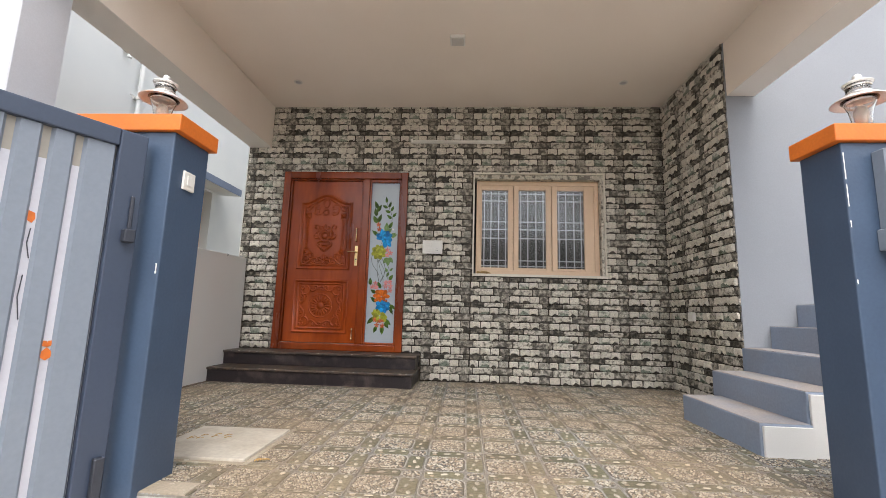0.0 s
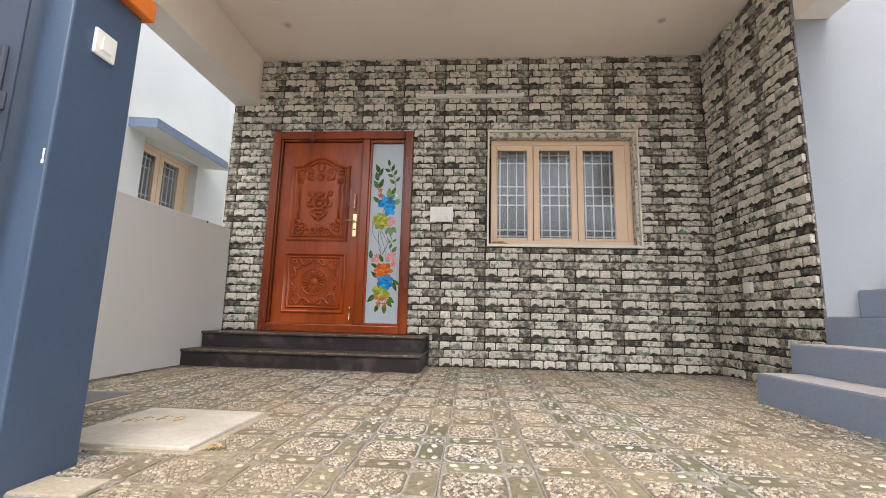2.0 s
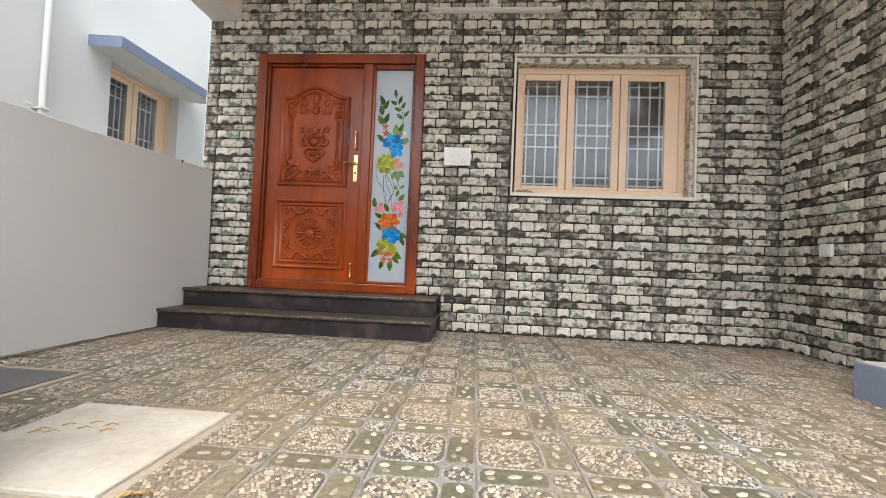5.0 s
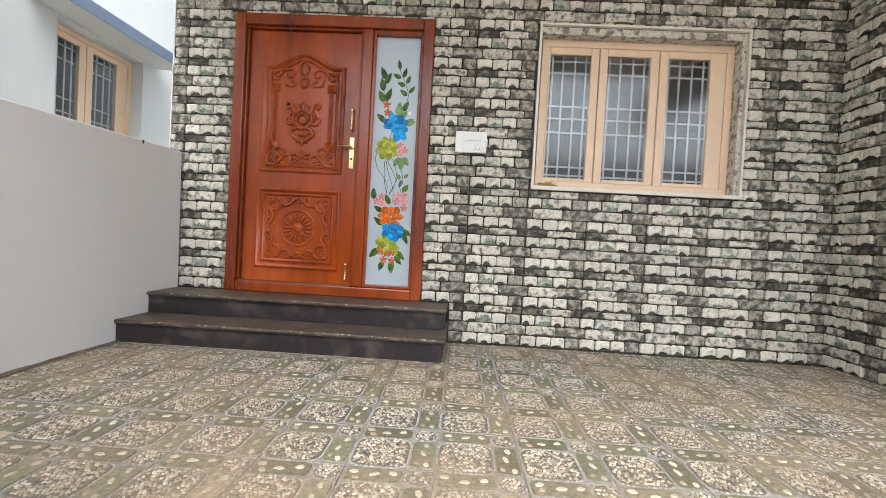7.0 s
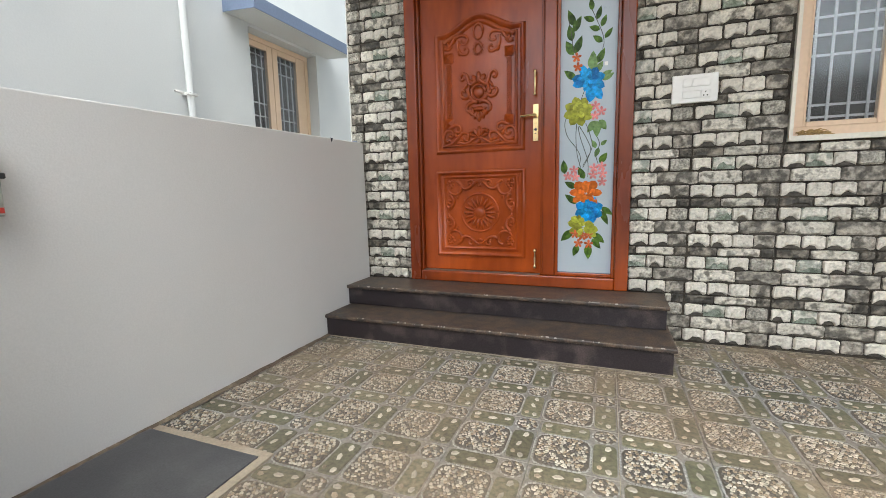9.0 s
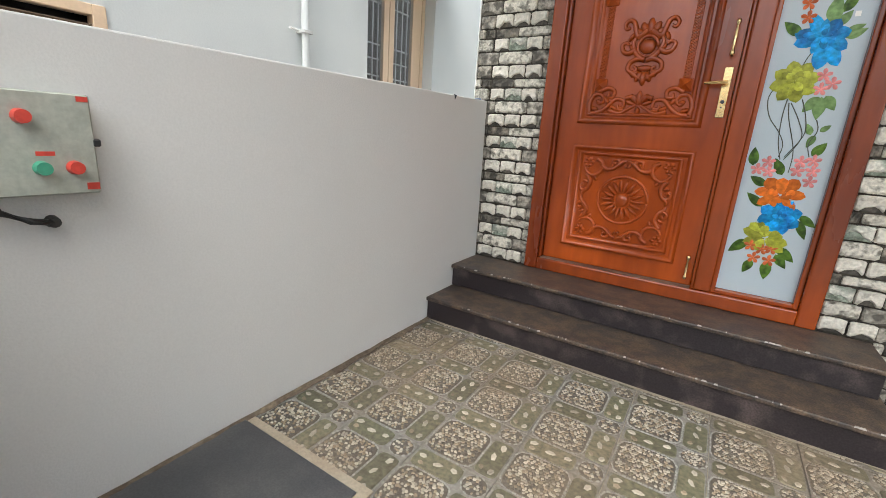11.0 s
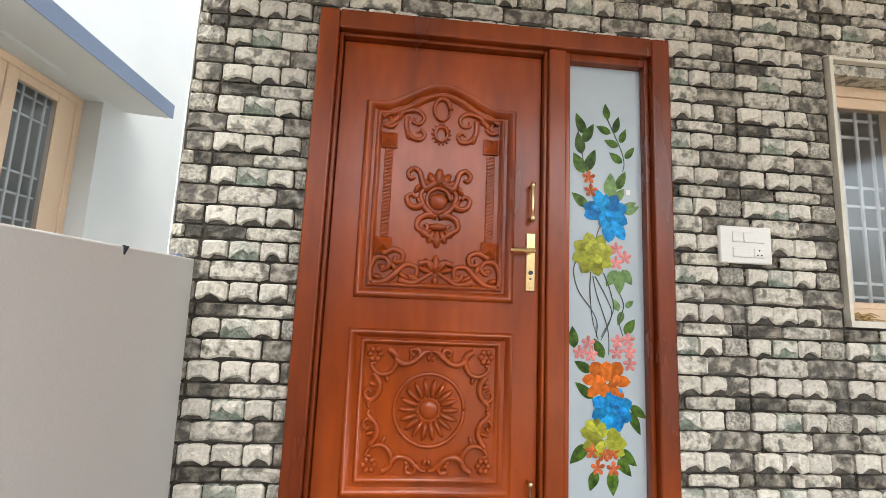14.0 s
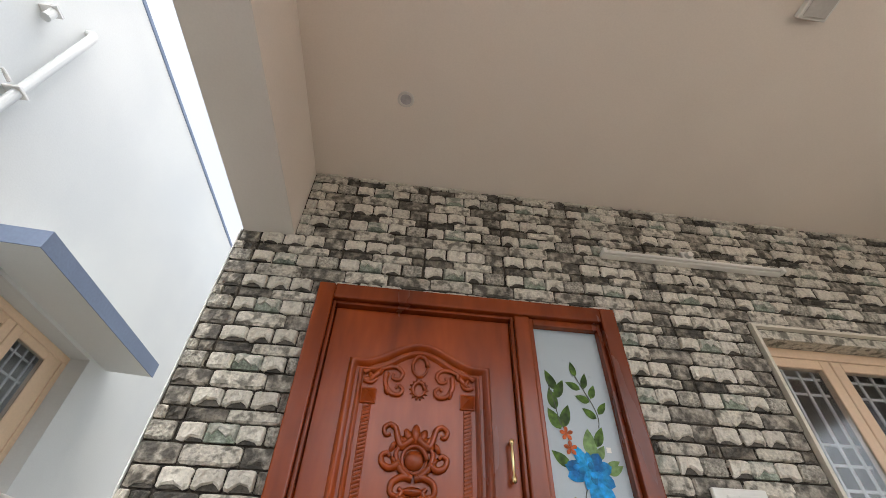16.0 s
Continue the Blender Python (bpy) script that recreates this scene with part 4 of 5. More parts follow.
dp = thing("drain_pipe", "white plastic drain pipe clamped on the neighbouring wall", "pipe", tb(pipe_elbow(4.56, 3.93, 0.032, 0.055) + [(NX + 0.055, 4.56, 3.0), (NX + 0.055, 4.56, -0.4)], 0.027, n=14), M_NEIGH)
for z in (1.77, 3.2):
    part("clamp", bx(NX, NX + 0.09, 4.52, 4.60, z - 0.010, z + 0.010, bevel=0.003), M_STEEL, dp, "steel pipe clamp")
    part("bolt", tb([(NX + 0.05, 4.50, z), (NX + 0.05, 4.43, z + 0.006)], 0.012, 0.008, 8), M_STEEL, dp)
dp2 = thing("drain_stub", "short white plastic drain elbow on the neighbouring wall", "pipe", tb(pipe_elbow(4.33, 3.72, 0.025, 0.07) + [(NX + 0.07, 4.33, 3.6)], 0.025, n=12), M_NEIGH)
part("clamp", bx(NX, NX + 0.1, 4.295, 4.365, 3.675, 3.69), M_STEEL, dp2)

# ---- gate piers, lamps and gate ----
def pier(x0, x1, y0, y1, label):
    p = thing("gate_pier", label, "pier", at=((x0 + x1) / 2, (y0 + y1) / 2, 0), group="gate piers")
    hx, hy = (x1 - x0) / 2, (y1 - y0) / 2
    part("shaft", bx(-hx, hx, -hy, hy, -0.45, 1.548, bevel=0.006, seg=2), M_BLUE, p)
    part("cap", bx(-hx - 0.032, hx + 0.032, -hy - 0.02, hy + 0.02, 1.548, 1.628, bevel=0.005, seg=2), M_ORANGE, p, "orange painted cap")
    return p


pl = pier(-1.86, -1.402, 1.74, 1.995, "slate-blue gate pier with an orange cap and a bell switch")
pr = pier(1.543, 2.0, 1.825, 2.055, "slate-blue gate pier with an orange cap and chipped paint")


def flake(bm, x, y, z0, z1, w, nx, ny):
    n = 7
    pts = [(random.uniform(0.3, 1.0) * w * (-1 if k % 2 else 1), z0 + (z1 - z0) * k / (n - 1)) for k in range(n)]
    a = [bm.verts.new((x - ny * abs(p) - nx * 0.002, y - nx * abs(p) - ny * 0.002, z)) for p, z in pts]
    b = [bm.verts.new((x + ny * abs(p) * 0.6 - nx * 0.002, y + nx * abs(p) * 0.6 - ny * 0.002, z)) for p, z in pts]
    for k in range(n - 1):
        bm.faces.new((a[k], b[k], b[k + 1], a[k + 1]))


for z0, z1 in ((1.38, 1.50), (1.26, 1.36), (1.17, 1.20), (0.93, 0.95)):
    bm = bmesh.new()
    flake(bm, -0.2285 + 0.006, -0.115, z0, z1, 0.0045, 0, 1)
    part("paint_chip", bm, M_PLASTIC, pr, "white patch of chipped paint")
bm = bmesh.new()
flake(bm, 0.229 - 0.010, -0.1275, 0.90, 0.945, 0.008, 0, 1)
part("paint_chip", bm, M_PLASTIC, pl, "white patch of chipped paint")
sw = thing("bell_switch", "white plastic bell switch on the gate pier", "switch")
part("plate", bx(-1.402, -1.391, 1.816, 1.898, 1.304, 1.392, bevel=0.003), M_PLASTIC, sw)
part("rocker", bx(-1.391, -1.385, 1.838, 1.876, 1.325, 1.370, bevel=0.002), M_PLASTIC, sw)


def lamp(x, y, z):
    l = thing("gate_lamp", "glass and steel lantern on the gate pier cap", "lamp", at=(x, y, z), group="gate lamps")
    bm = bmesh.new()
    lathe(bm, [(0.048, 0), (0.050, 0.012), (0.038, 0.022), (0.034, 0.045)], 0, 0)
    part("base", bm, M_PLASTIC, l, soft=True)
    bm = bmesh.new()
    lathe(bm, [(0.036, 0.045), (0.038, 0.080), (0.045, 0.125), (0.056, 0.158), (0.070, 0.178), (0.067, 0.179), (0.053, 0.160), (0.041, 0.127), (0.034, 0.082), (0.032, 0.049)], 0, 0, 28)
    part("bowl", bm, M_LAMPGLASS, l, "clear flared glass bowl", soft=True)
    bm = bmesh.new()
    lathe(bm, [(0.046, 0.203), (0.076, 0.193), (0.104, 0.174), (0.109, 0.168), (0.103, 0.169), (0.074, 0.187), (0.044, 0.196)], 0, 0, 28)
    part("shade", bm, M_STEEL, l, "polished silver saucer shade", soft=True)
    bm = bmesh.new()
    lathe(bm, [(0.044, 0.196), (0.047, 0.258), (0.043, 0.258), (0.040, 0.198)], 0, 0, 20)
    part("collar", bm, M_LAMPGLASS, l, "clear glass collar", soft=True)
    for zr in (0.212, 0.244):
        bm = bmesh.new()
        lathe(bm, [(0.0475, zr - 0.004), (0.0505, zr), (0.0475, zr + 0.004)], 0, 0, 20)
        part("ring", bm, M_CHROME, l, soft=True)
    bm = bmesh.new()
    lathe(bm, [(0.056, 0.257), (0.058, 0.263), (0.040, 0.274), (0.016, 0.280), (0.014, 0.287), (0.018, 0.295), (0.013, 0.305), (0.004, 0.309)], 0, 0, 20)
    part("cap", bm, M_STEEL, l, soft=True)
    bm = bmesh.new()
    lathe(bm, [(0.013, 0.045), (0.026, 0.085), (0.029, 0.115), (0.019, 0.142), (0.006, 0.152)], 0, 0, 14)
    part("bulb", bm, M_PLASTIC, l, "unlit white bulb", soft=True)
    return l


lp = lamp(-1.63, 1.93, 1.628)
copy_thing(lp, Matrix.Translation((1.76, 1.95, 1.628)))


def gate(hx, hy, ang, width, top, label, s=1):
    """A leaf that turns about its hinge; local x runs away from the hinge, the slats are on the side s."""
    g = thing("gate_leaf", label, "gate", at=(hx, hy, 0), group="gate leaves")
    g.rotation_euler = (0, 0, radians(ang))
    z0 = -0.02
    for r in ((0, 0.105, -0.025, 0.025, z0, top), (width - 0.075, width, -0.025, 0.025, z0, top), (0.105, width - 0.075, -0.025, 0.025, top - 0.075, top), (0.105, width - 0.075, -0.025, 0.025, z0, z0 + 0.06)):
        part("gate_frame", bx(*r, bevel=0.006, seg=2), M_GATE, g)
    part("back_sheet", bx(0.106, width - 0.076, -0.003 - s * 0.006, 0.003 - s * 0.006, z0 + 0.06, top - 0.2), M_GATEWHITE, g, "white printed sheet")
    part("back_sheet", bx(0.106, width - 0.076, -0.003 - s * 0.006, 0.003 - s * 0.006, top - 0.2, top - 0.075), M_GATEBEIGE, g, "beige sheet strip")
    x, sw_ = 0.107, 0.112
    while x + sw_ < width - 0.07:
        bm = bmesh.new()
        za, zb = z0 + 0.061, top - 0.076
        prof = ((x, -s * 0.003), (x + 0.010, s * 0.012), (x + sw_ - 0.010, s * 0.012), (x + sw_, -s * 0.003))
        a = [bm.verts.new((px, py, za)) for px, py in prof]
        b = [bm.verts.new((px, py, zb)) for px, py in prof]
        for k in range(4):
            bm.faces.new((a[k], a[(k + 1) % 4], b[(k + 1) % 4], b[k]))
        bm.faces.new(a[::-1])
        bm.faces.new(b)
        part("slat", bm, M_SLAT, g)
        x, sw_ = x + sw_ + 0.024, 0.076
    for fx, fz, rows in ((0.231, 0.60, ((0.014, 60), (0.014, 120), (0.024, 270))), (0.331, 1.05, ((0.024, 75),)), (0.431, 0.72, ((0.02, 60), (0.02, 240))), (0.531, 1.15, ((0.02, 80), (0.02, 260)))):
        bm = bmesh.new()
        for l, a in rows:
            c, s = math.cos(radians(a)), math.sin(radians(a))
            pts = [(0, 0), (0.3, 0.28), (0.75, 0.34), (1.0, 0.0), (0.75, -0.34), (0.3, -0.28)]
            bm.faces.new([bm.verts.new((fx + 2 * l * (u * c - v * s), -s * 0.0015, fz + 2 * l * (u * s + v * c))) for u, v in pts])
        part("printed_flower", bm, M_ORANGE, g, "orange printed flower")
    for fx, z0_, z1_ in ((0.331, 0.92, 1.03), (0.331, 0.70, 0.86), (0.431, 0.80, 1.0)):
        part("printed_stem", tb([(fx - 0.008, -s * 0.001, z0_), (fx + 0.004, -s * 0.001, (z0_ + z1_) / 2), (fx, -s * 0.001, z1_)], 0.002, n=5), M_DARKMETAL, g)
    return g


gl = gate(-1.505, 1.705, 242, 1.3, 1.50, "slate-blue steel gate leaf with grey slats, swung open")
for r in ((0.028, 0.042, 0.026, 0.040, 1.05, 1.22), (0.020, 0.060, 0.026, 0.064, 1.02, 1.075), (0.015, 0.05, 0.026, 0.055, 0.0, 0.17)):
    part("hinge", bx(*r, bevel=0.004), M_DARKMETAL, gl, "dark steel hinge")
gr = gate(1.78, 1.74, -58, 1.3, 1.50, "slate-blue steel gate leaf with grey slats, swung open", -1)
for r in ((0.02, 0.045, -0.05, -0.026, 1.02, 1.30), (0.0, 0.07, -0.075, -0.026, 1.02, 1.08)):
    part("hinge", bx(*r, bevel=0.004), M_DARKMETAL, gr, "dark steel hinge")

part("latch_plate", bx(0.06 - 0.17, 0.14 - 0.17, -0.175, -0.1155, 1.16, 1.50, bevel=0.004), M_SLAT, pr, "grey-blue steel latch plate")
part("latch_plate", bx(0.045 - 0.17, 0.14 - 0.17, -0.185, -0.1155, 1.07, 1.16, bevel=0.004), M_SLAT, pr, "grey-blue steel latch plate")

# ---- things on the house front ----
sb = thing("switch_board", "white plastic switch board with a socket", "switch board")
part("plate", bx(-0.602, -0.366, 4.936, 4.957, 1.453, 1.613, bevel=0.004), M_PLASTIC, sb)
for x0, x1, z0, z1 in ((-0.548, -0.500, 1.543, 1.588), (-0.497, -0.405, 1.543, 1.588), (-0.548, -0.455, 1.478, 1.520), (-0.452, -0.405, 1.478, 1.520)):
    part("switch", bx(x0, x1, 4.931, 4.936, z0, z1, bevel=0.002), M_PLASTIC, sb)
for x, z in ((-0.429, 1.510), (-0.438, 1.490), (-0.420, 1.490)):
    part("socket_hole", tb([(x, 4.9305, z), (x, 4.932, z)], 0.004, n=8), M_BLACK, sb)
so = thing("wall_socket", "small white socket on the stone side wall", "socket")
part("plate", bx(2.195, 2.222, 4.415, 4.515, 0.75, 0.84, bevel=0.003), M_PLASTIC, so)
part("rocker", bx(2.190, 2.195, 4.435, 4.495, 0.772, 0.818, bevel=0.002), M_PLASTIC, so)
tl = thing("tube_light", "unlit white batten tube light on the stone wall", "tube light")
part("batten", bx(-0.785, 0.36, 4.915, 4.955, 2.822, 2.856, bevel=0.004), M_PLASTIC, tl)
part("tube", tb([(-0.76, 4.902, 2.838), (0.335, 4.902, 2.838)], 0.010, n=12), M_PLASTIC, tl)
for x in (-0.775, 0.35):
    part("end_cap", bx(x - 0.012, x + 0.012, 4.888, 4.93, 2.818, 2.858, bevel=0.003), M_PLASTIC, tl)
lh = thing("lamp_holder", "white lamp holder above the tube light", "lamp holder", bx(-0.255, -0.185, 4.93, 4.957, 2.87, 2.935, bevel=0.008, seg=2), M_PLASTIC)
bm = bmesh.new()
tube(bm, [(-0.22, 4.931, 2.90), (-0.22, 4.90, 2.893)], 0.022, 0.018, 12)
part("socket", bm, M_PLASTIC, lh)


def downlight(x, y):
    d = thing("downlight", "small unlit round ceiling downlight", "downlight", at=(x, y, CEIL), group="ceiling downlights")
    bm = bmesh.new()
    lathe(bm, [(0.046, 0.0), (0.046, -0.006), (0.034, -0.009), (0.032, -0.004)], 0, 0, 24)
    part("rim", bm, M_BEAM, d, soft=True)
    bm = bmesh.new()
    lathe(bm, [(0.031, -0.002), (0.030, -0.005)], 0, 0, 24)
    part("lens", bm, M_LENS, d)
    return d


d1 = downlight(-2.02, 4.37)
copy_thing(d1, Matrix.Translation((1.597, 4.41, CEIL)))
fb = thing("ceiling_box", "white square fan box on the porch ceiling", "ceiling box", bx(-0.265, -0.125, 3.56, 3.70, CEIL - 0.03, CEIL, bevel=0.004), M_PLASTIC)
part("cover", bx(-0.25, -0.14, 3.575, 3.685, CEIL - 0.036, CEIL - 0.03, bevel=0.002), M_BOX, fb, "grey cover plate")

# ---- on the compound wall and floor ----
cb = thing("control_box", "grey-green pump control box with red and green buttons", "control box")
part("body", bx(-2.742, -2.675, 2.62, 2.872, 0.965, 1.202, bevel=0.004), M_BOXGREY, cb)
for y, z, m, nm in ((2.823, 1.030, M_RED, "red_button"), (2.762, 1.030, M_GREEN, "green_button"), (2.74, 1.145, M_RED, "indicator")):
    part(nm, tb([(-2.675, y, z), (-2.652, y, z)], 0.017, 0.015, 14), m, cb)
for y0, y1, z0, z1 in ((2.845, 2.868, 1.185, 1.197), (2.843, 2.869, 0.975, 0.992), (2.755, 2.79, 1.058, 1.068)):
    part("label", bx(-2.6750, -2.6735, y0, y1, z0, z1), M_RED, cb, "small red label")
part("latch", bx(-2.69, -2.672, 2.868, 2.884, 1.08, 1.098, bevel=0.003), M_BLACK, cb)
part("cable", tb([(-2.70, 2.66, 0.966), (-2.69, 2.68, 0.93), (-2.69, 2.73, 0.905), (-2.715, 2.775, 0.893)], 0.008, n=8), M_BLACK, cb, "black cable")
part("grommet", tb([(-2.735, 2.778, 0.893), (-2.708, 2.778, 0.893)], 0.016, 0.013, 12), M_BLACK, cb)
for ob in cb.children:
    ob.location = (0, -0.13, -0.045)
thing("pipe_cap", "small blue plastic pipe cap on the compound wall", "pipe cap", tb([(-2.79, 4.925, 1.325), (-2.79, 4.925, 1.368)], 0.026, 0.020, 12), M_BAND)
thing("nail", "rusty nail stub in the compound wall top", "nail", tb([(-2.745, 4.55, 1.325), (-2.738, 4.55, 1.352)], 0.006, 0.009, 8), M_DARKMETAL)
sl = thing("floor_slab", "flush black stone cover slab beside the compound wall", "slab", bx(-2.715, -2.125, 2.30, 3.11, -0.01, 0.008, bevel=0.002), M_BLACKSLAB)
hc = thing("inspection_cover", "beige marble inspection cover on the porch floor", "cover")
part("lid", bx(-1.715, -1.155, 2.17, 2.73, -0.01, 0.016, bevel=0.004), M_MARBLE, hc)
part("rim", bx(-1.745, -1.125, 2.14, 2.76, -0.011, 0.003, bevel=0.002), M_SAND, hc, "beige cement bedding")
thing("floor_border", "beige cement border along walls and slab", "border", boxes([(-2.122, -2.085, 2.30, 3.145, -0.011, 0.005), (-2.71, -2.122, 3.112, 3.145, -0.011, 0.005)]), M_SAND, "structure")
bm = bmesh.new()
for k in range(9):
    a = k * 0.7
    x, y = -1.55 + 0.1 * math.cos(a), 2.50 + 0.05 * math.sin(a * 1.3)
    tube(bm, [(x, y, 0.016), (x + 0.02, y + 0.012, 0.022), (x + 0.035, y + 0.02, 0.016)], 0.003, 0.001, 5)
thing("dry_leaf", "few dry twigs on the inspection cover", "dry twigs", bm, M_DRY, "stuff")
bm = bmesh.new()
for k in range(5):
    tube(bm, [(-1.115 + 0.012 * k, 2.19 + 0.01 * k, 0.004), (-1.10 + 0.014 * k, 2.20, 0.014), (-1.085 + 0.01 * k, 2.215, 0.005)], 0.004, 0.002, 5)
thing("dry_leaf", "dry brown leaf litter beside the inspection cover", "dry leaf", bm, M_DRY, "stuff")

# ---- stone facing ----
TW, TH = 0.45, 0.2985
ROWS4 = (   # rows from below: height share, stones (start, end, material)
    (0.270, ((0.11, 0.595, 1), (0.61, 1.095, 5))),
    (0.265, ((0.02, 0.235, 0), (0.25, 0.505, 3), (0.515, 0.735, 0), (0.755, 0.99, 4))),
    (0.190, ((0.03, 0.365, 2), (0.38, 0.85, 1), (0.865, 1.005, 2))),
    (0.275, ((0.02, 0.27, 0), (0.29, 0.525, 0), (0.54, 0.765, 0), (0.78, 1.0, 5))),
)
ST_MATS = [M_ST_LIGHT, M_ST_MID, M_ST_DARK, M_ST_GREEN, M_ST_CARVED, M_ST_DUSK, M_ST_FOOTSHADE, M_ST_MOSS]
srng = random.Random(5)


BITE = {0: (0.85, 0.20, 0.36), 1: (0.45, 0.10, 0.22), 2: (0.35, 0.15, 0.30), 3: (0.95, 0.25, 0.50), 4: (0.15, 0.10, 0.20), 5: (0.40, 0.12, 0.28)}
US, VS = (0, 0.06, 0.18, 0.33, 0.5, 0.67, 0.82, 0.94, 1), (0, 0.15, 0.55, 0.88, 1)


def stone_shape(w, h, kind):
    """A chiselled block, its middle at 0, its face towards -y: a low dark bed, and a crowned face whose foot is broken out in an uneven arch."""
    j = lambda a: srng.uniform(-a, a)
    hw, hh = w / 2, h / 2
    dep = srng.uniform(0.017, 0.026) if kind not in (2, 5) else srng.uniform(0.010, 0.016)
    odds, lo, hi = BITE[kind]
    deep = h * srng.uniform(lo, hi) if srng.random() < odds and w > 0.05 and h > 0.04 else 0.0
    mid, half = srng.uniform(0.32, 0.68), srng.uniform(0.26, 0.40) if kind != 3 else srng.uniform(0.4, 0.55)
    rag = 0.18 if kind != 3 else 0.45
    c = min(w, h) * srng.uniform(0.06, 0.14)
    vs, nv = [], len(VS)
    for u in US:
        end = u in (0, 1)
        top = hh - (c if end else 0.3 * c if u in (0.06, 0.94) else 0) - abs(j(0.0018))
        foot = -hh + (c if end else 0.3 * c if u in (0.06, 0.94) else 0) + abs(j(0.0018))
        foot += deep * math.sqrt(max(0.0, 1 - ((u - mid) / half) ** 2)) * srng.uniform(1 - rag, 1 + rag)
        x = -hw + w * u + (j(0.002) if end else j(0.03 * w))
        for v in VS:
            rim = end or v in (0, 1)
            vs.append((x + j(0.0012), -dep * 0.60 if rim else -dep + j(0.0042), foot + (top - foot) * v + (0 if rim else j(0.05 * h))))
    at = lambda a, b: a * nv + b
    n = len(US) - 1
    fs = [(at(a, b), at(a + 1, b), at(a + 1, b + 1), at(a, b + 1)) for a in range(n) for b in range(nv - 1)]
    loop = [at(a, 0) for a in range(n)] + [at(n, b) for b in range(nv - 1)] + [at(a, nv - 1) for a in range(n, 0, -1)] + [at(0, b) for b in range(nv - 1, 0, -1)]
    base = len(vs)
    vs += [(vs[k][0], 0.0, vs[k][2]) for k in loop]
    m = len(loop)
    fs += [(loop[k], base + k, base + (k + 1) % m, loop[(k + 1) % m]) for k in range(m)]
    ms = [kind] * len(fs)
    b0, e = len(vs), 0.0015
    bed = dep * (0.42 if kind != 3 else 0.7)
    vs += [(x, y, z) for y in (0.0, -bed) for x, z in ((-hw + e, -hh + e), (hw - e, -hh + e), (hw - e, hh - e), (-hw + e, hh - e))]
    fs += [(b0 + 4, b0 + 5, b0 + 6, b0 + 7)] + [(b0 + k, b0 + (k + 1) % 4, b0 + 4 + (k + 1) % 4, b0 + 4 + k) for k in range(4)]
    # the bed takes the printed-shade colour, moss green for kind 3
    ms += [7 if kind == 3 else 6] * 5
    return vs, fs, ms


def clip(x0, x1, z0, z1, holes):
    """The largest rest of a block outside the openings."""
    for a, b, c, d in holes:
        if x1 > a and x0 < b and z1 > c and z0 < d:
            cand = [(x0, min(x1, a), z0, z1), (max(x0, b), x1, z0, z1), (x0, x1, z0, min(z1, c)), (x0, x1, max(z0, d), z1)]
            cand = [r for r in cand if r[1] - r[0] > 0.012 and r[3] - r[2] > 0.012]
            if not cand:
                return None
            x0, x1, z0, z1 = max(cand, key=lambda r: (r[1] - r[0]) * (r[3] - r[2]))
    return x0, x1, z0, z1


def facing(u0, u1, top, shift, holes, lift):
    """Every stone of a wall: along it, upwards, and its kind."""
    z = 0.084 - TH
    while z < top:
        zz = z
        for share, stones in ROWS4:
            zh = share * TH
            k0 = math.floor((u0 - shift) / TW) - 1
            k1 = math.ceil((u1 - shift) / TW) + 1
            for k in range(k0, k1):
                for i, (a, b, kind) in enumerate(stones):
                    r = (max(u0, shift + (k + a) * TW), min(u1, shift + (k + b) * TW), max(0.003, zz + 0.003), min(top, zz + zh - 0.003))
                    if r[1] - r[0] < 0.012 or r[3] - r[2] < 0.012:
                        continue
                    q = clip(*r, holes)
                    if q:
                        whole = q == r and abs((b - a) * TW - (r[1] - r[0])) < 1e-6 and abs(zh - 0.006 - (r[3] - r[2])) < 1e-6
                        yield q, kind, (share, i) if whole else None
            zz += zh
        z += TH


POOL = {}


def stone_mesh(key, w, h, kind):
    if key and len(POOL.setdefault(key, [])) >= 4:
        return srng.choice(POOL[key])
    vs, fs, ms = stone_shape(w, h, kind)
    me = bpy.data.meshes.new("stone")
    me.from_pydata(vs, [], fs)
    me.materials.append(ST_MATS[kind])
    me.materials.append(M_ST_MOSS if kind == 3 else M_ST_FOOTSHADE)
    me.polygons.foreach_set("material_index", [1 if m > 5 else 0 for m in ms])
    if key:
        POOL[key].append(me)
    return me


def face_wall(wall, u0, u1, top, shift, holes, put, near, lift):
    rest_v, rest_f, rest_m = [], [], []
    count = 0
    for (a, b, c, d), kind, key in facing(u0, u1, top, shift, holes, lift):
        cx, cz = (a + b) / 2, (c + d) / 2
        if near(cx, cz) and count < 300:
            ob = new("stone", stone_mesh(key, b - a, d - c, kind))
            ob.parent = wall
            ob.matrix_basis = put(cx, cz)
            count += 1
        else:
            vs, fs, ms = stone_shape(b - a, d - c, kind)
            m, base = put(cx, cz), len(rest_v)
            rest_v += [tuple(m @ Vector(v)) for v in vs]
            rest_f += [tuple(base + i for i in f) for f in fs]
            rest_m += ms
    me = bpy.data.meshes.new("stones")
    me.from_pydata(rest_v, [], rest_f)
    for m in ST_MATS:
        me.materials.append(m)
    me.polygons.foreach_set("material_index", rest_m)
    ob = new("stones", me)
    ob.parent = wall
    ob["kind"] = "stuff"


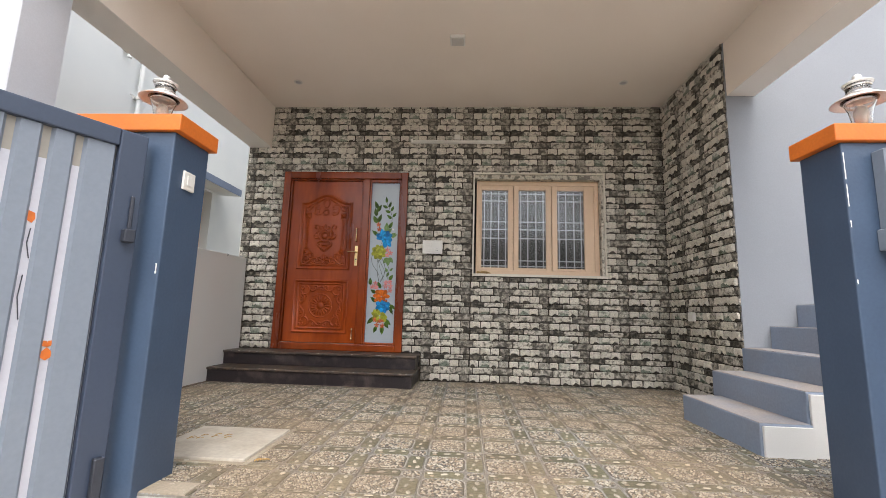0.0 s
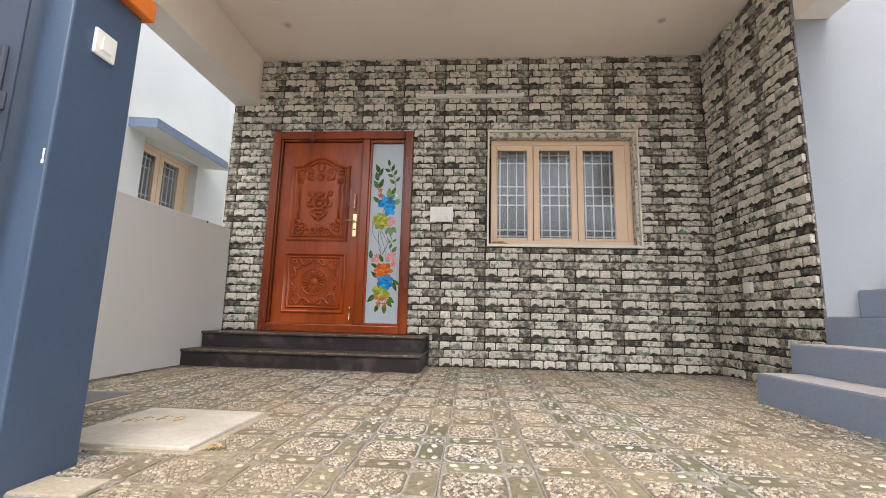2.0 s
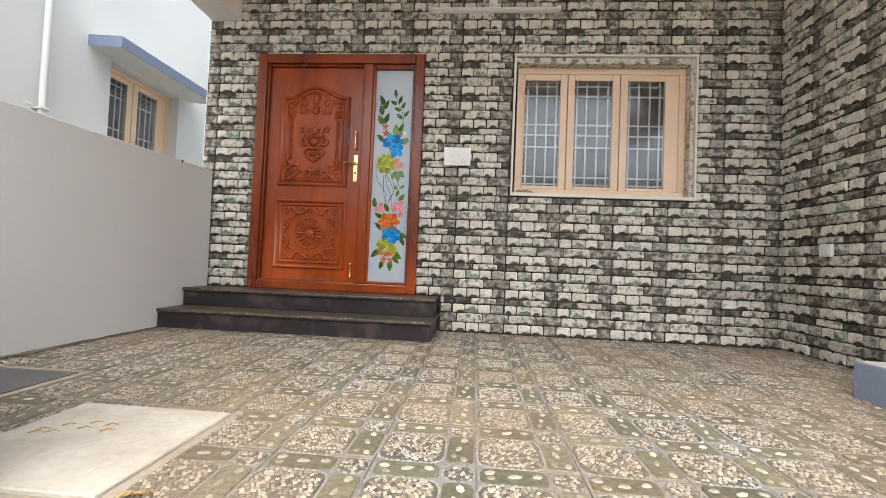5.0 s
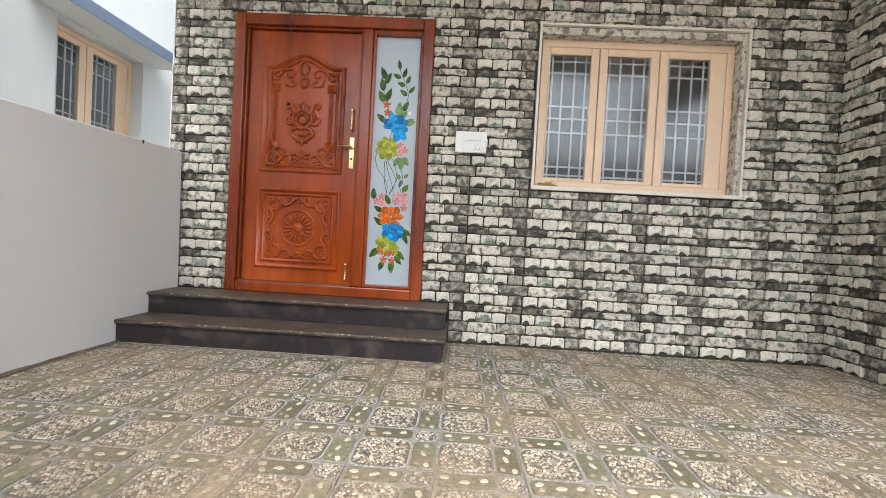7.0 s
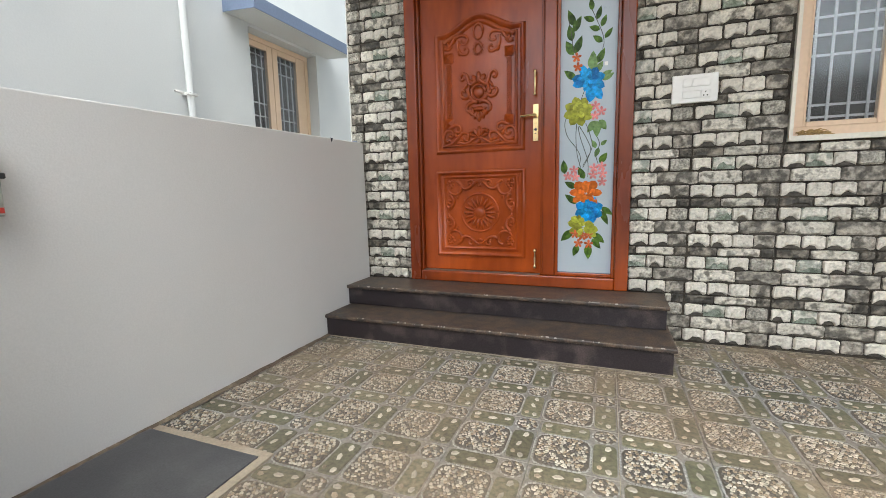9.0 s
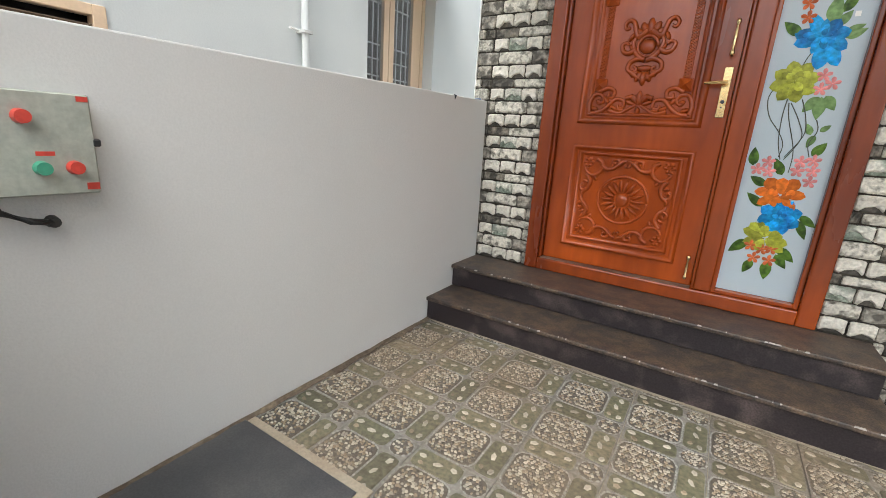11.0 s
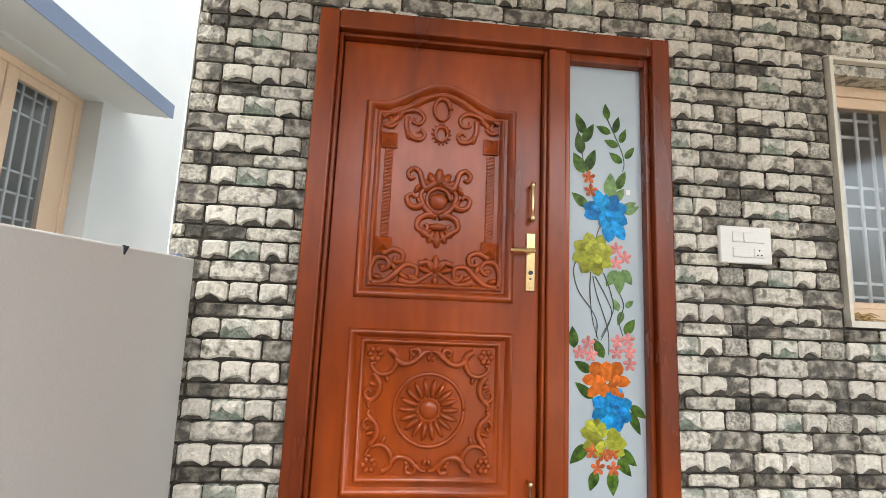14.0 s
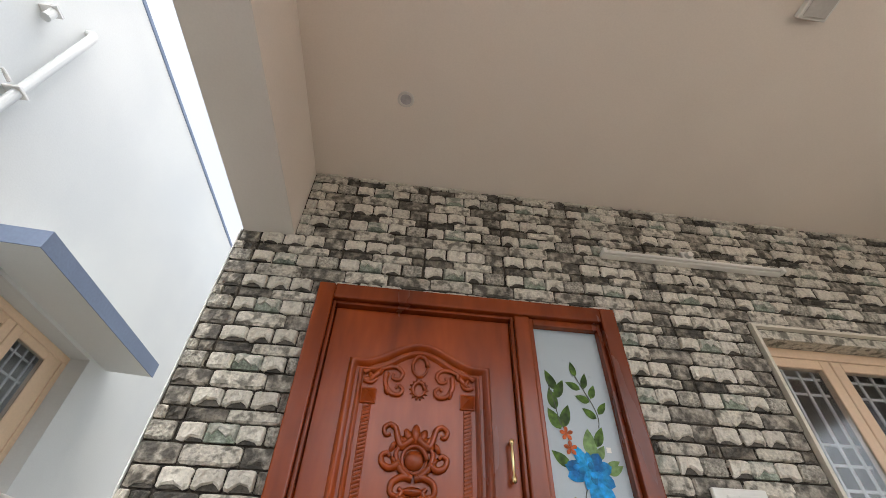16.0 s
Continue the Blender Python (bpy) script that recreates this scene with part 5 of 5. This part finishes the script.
face_wall(wall_n, X_L + 0.004, X_R + 0.012, CEIL - 0.004, -0.93, [(D0, D1, 0.0, DZ1), (W0 - 0.012, W1 + 0.012, WZ0 - 0.018, WZ1 + 0.014), (-2.725, -0.58, 0.0, 0.30), (-2.84, -2.55, 2.764, 3.4)],
          lambda u, z: Matrix.Translation((u, FACE, z)), lambda u, z: u < -0.36 and z < 2.75, 0)
face_wall(wall_e, 3.736, FACE - 0.015, CEIL - 0.004, 3.75, [], lambda u, z: Matrix.Translation((X_R + 0.015, u, z)) @ Matrix.Rotation(radians(-90), 4, "Z"), lambda u, z: z < 1.5, 0)

# ---- floor tiles ----
PT = 0.305
TX, TY = -0.92 + PT / 2 + 0.0465, 4.13 + 0.0465    # middle of one tile
trng = random.Random(9)


def tile_mesh():
    """One embossed tile: body, a pebbled square, two olive pads, a pebbled roundel at the corner."""
    bm = bmesh.new()
    h = PT / 2 - 0.0012
    mats = [M_TILE, M_OLIVE, M_GROUT, M_PEB_L, M_PEB_B, M_PEB_D, M_PEB_G]

    def add(pts, z0, z1, inset, mi):
        a = [bm.verts.new((x, y, z0)) for x, y in pts]
        cx, cy = sum(p[0] for p in pts) / len(pts), sum(p[1] for p in pts) / len(pts)
        b = [bm.verts.new((cx + (x - cx) * inset, cy + (y - cy) * inset, z1)) for x, y in pts]
        fs = [bm.faces.new((a[k], a[(k + 1) % len(a)], b[(k + 1) % len(a)], b[k])) for k in range(len(a))] + [bm.faces.new(b)]
        for f in fs:
            f.material_index = mi

    def rrect(cx, cy, w, d, r):
        out = []
        for sx, sy, a0 in ((1, 1, 0), (-1, 1, 90), (-1, -1, 180), (1, -1, 270)):
            for da in (0, 45, 90):
                out.append((cx + sx * (w / 2 - r) + r * math.cos(radians(a0 + da)), cy + sy * (d / 2 - r) + r * math.sin(radians(a0 + da))))
        return out

    add([(-h, -h), (h, -h), (h, h), (-h, h)], -0.012, -0.0035, 0.995, 0)
    q = PT / 2
    c0, c1 = -q + 0.106, q - 0.049
    add(rrect(c0, c0, 0.196, 0.196, 0.035), -0.0038, -0.001, 0.97, 2)
    add(rrect(c1, c0, 0.084, 0.190, 0.02), -0.0038, 0.0, 0.96, 1)
    add(rrect(c0, c1, 0.190, 0.084, 0.02), -0.0038, 0.0, 0.96, 1)
    add(rrect(c1, c1, 0.086, 0.086, 0.035), -0.0038, -0.001, 0.96, 2)

    def pebble(x, y, r, mi, z=-0.001, e=None, a0=None, n=0):
        n = n or trng.choice((5, 6, 6, 7))
        a0 = trng.uniform(0, 6.28) if a0 is None else a0
        e = e or trng.uniform(0.68, 0.98)
        pts = []
        for k in range(n):
            f = trng.uniform(0.84, 1.12)
            p, q = r * f * math.cos(2 * math.pi * k / n), r * e * f * math.sin(2 * math.pi * k / n)
            pts.append((x + p * math.cos(a0) - q * math.sin(a0), y + p * math.sin(a0) + q * math.cos(a0)))
        add(pts, z - 0.001, z + min(0.004, r * 0.4), 0.68, mi)

    def pack(cx, cy, half, step, inside):
        """Pebbles laid close, row by row, each a little off its place."""
        k = int(half / step) + 1
        for a in range(-k, k + 1):
            for b in range(-k, k + 1):
                x = (a + 0.5 * (b % 2)) * step + trng.uniform(-0.2, 0.2) * step
                y = b * step * 0.87 + trng.uniform(-0.2, 0.2) * step
                if inside(x, y):
                    pebble(cx + x, cy + y, step * trng.uniform(0.47, 0.66), trng.choices((3, 4, 5), (0.46, 0.29, 0.25))[0])

    pack(c0, c0, 0.1, 0.0142, lambda x, y: max(abs(x), abs(y)) < 0.089 and abs(x) + abs(y) < 0.158)
    pack(c1, c1, 0.05, 0.0130, lambda x, y: x * x + y * y < 0.036 ** 2)

    def strip(pts, mi):
        """A chain of narrow mosaic pieces round a field."""
        for (x0, y0), (x1, y1) in zip(pts, pts[1:] + pts[:1]):
            n = max(1, round(math.hypot(x1 - x0, y1 - y0) / 0.017))
            for k in range(n):
                u = (k + 0.5) / n
                pebble(x0 + (x1 - x0) * u, y0 + (y1 - y0) * u, trng.uniform(0.0072, 0.0092), mi, -0.0032, 0.48, math.atan2(y1 - y0, x1 - x0), 6)

    strip(rrect(c0, c0, 0.206, 0.206, 0.042), 6)
    strip([(c1 + 0.047 * math.cos(k * math.pi / 6), c1 + 0.047 * math.sin(k * math.pi / 6)) for k in range(12)], 6)
    for u, v, r, e, mi in ((-0.066, 0.014, 0.015, 0.7, 3), (-0.060, -0.020, 0.012, 0.8, 4), (0.000, -0.002, 0.019, 0.5, 3), (0.062, 0.010, 0.016, 0.65, 3)):
        for up in (0, 1):
            du, dv, a0 = u + trng.uniform(-0.006, 0.006), v + trng.uniform(-0.004, 0.004), trng.uniform(-0.5, 0.5)
            pebble(c0 + du if up else c1 + dv, c1 + dv if up else c0 + du, r * trng.uniform(1.0, 1.35), mi, 0.0, e, a0 + (0 if up else math.pi / 2), trng.choice((5, 6)))
    return mesh_of("tile", bm, mats)


TILES = [tile_mesh() for _ in range(3)]
i0, i1 = math.floor((-2.72 - TX) / PT), math.floor((3.4 - TX) / PT)
j0, j1 = -7, 2
for i in range(i0, i1 + 1):
    for j in range(j0, j1 + 1):
        x, y = TX + i * PT, TY + j * PT
        if x < -2.25 and y < 3.0:
            continue
        ob = new("tile", TILES[trng.randrange(3)])
        ob.parent = floor
        ob.location = (x, y, trng.uniform(-0.0006, 0.0006))
    # the cut row at the gate
    ob = new("tile", TILES[trng.randrange(3)])
    ob.parent = floor
    ob.location = (TX + i * PT, 1.8345, 0.0)
    ob.scale = (1, 0.36, 1)
thing("pier_apron", "grey cement apron at the foot of the gate pier", "apron", boxes([(-1.402, -1.20, 1.782, 1.90, -0.011, 0.004)], 0.003), M_SAND, "structure")
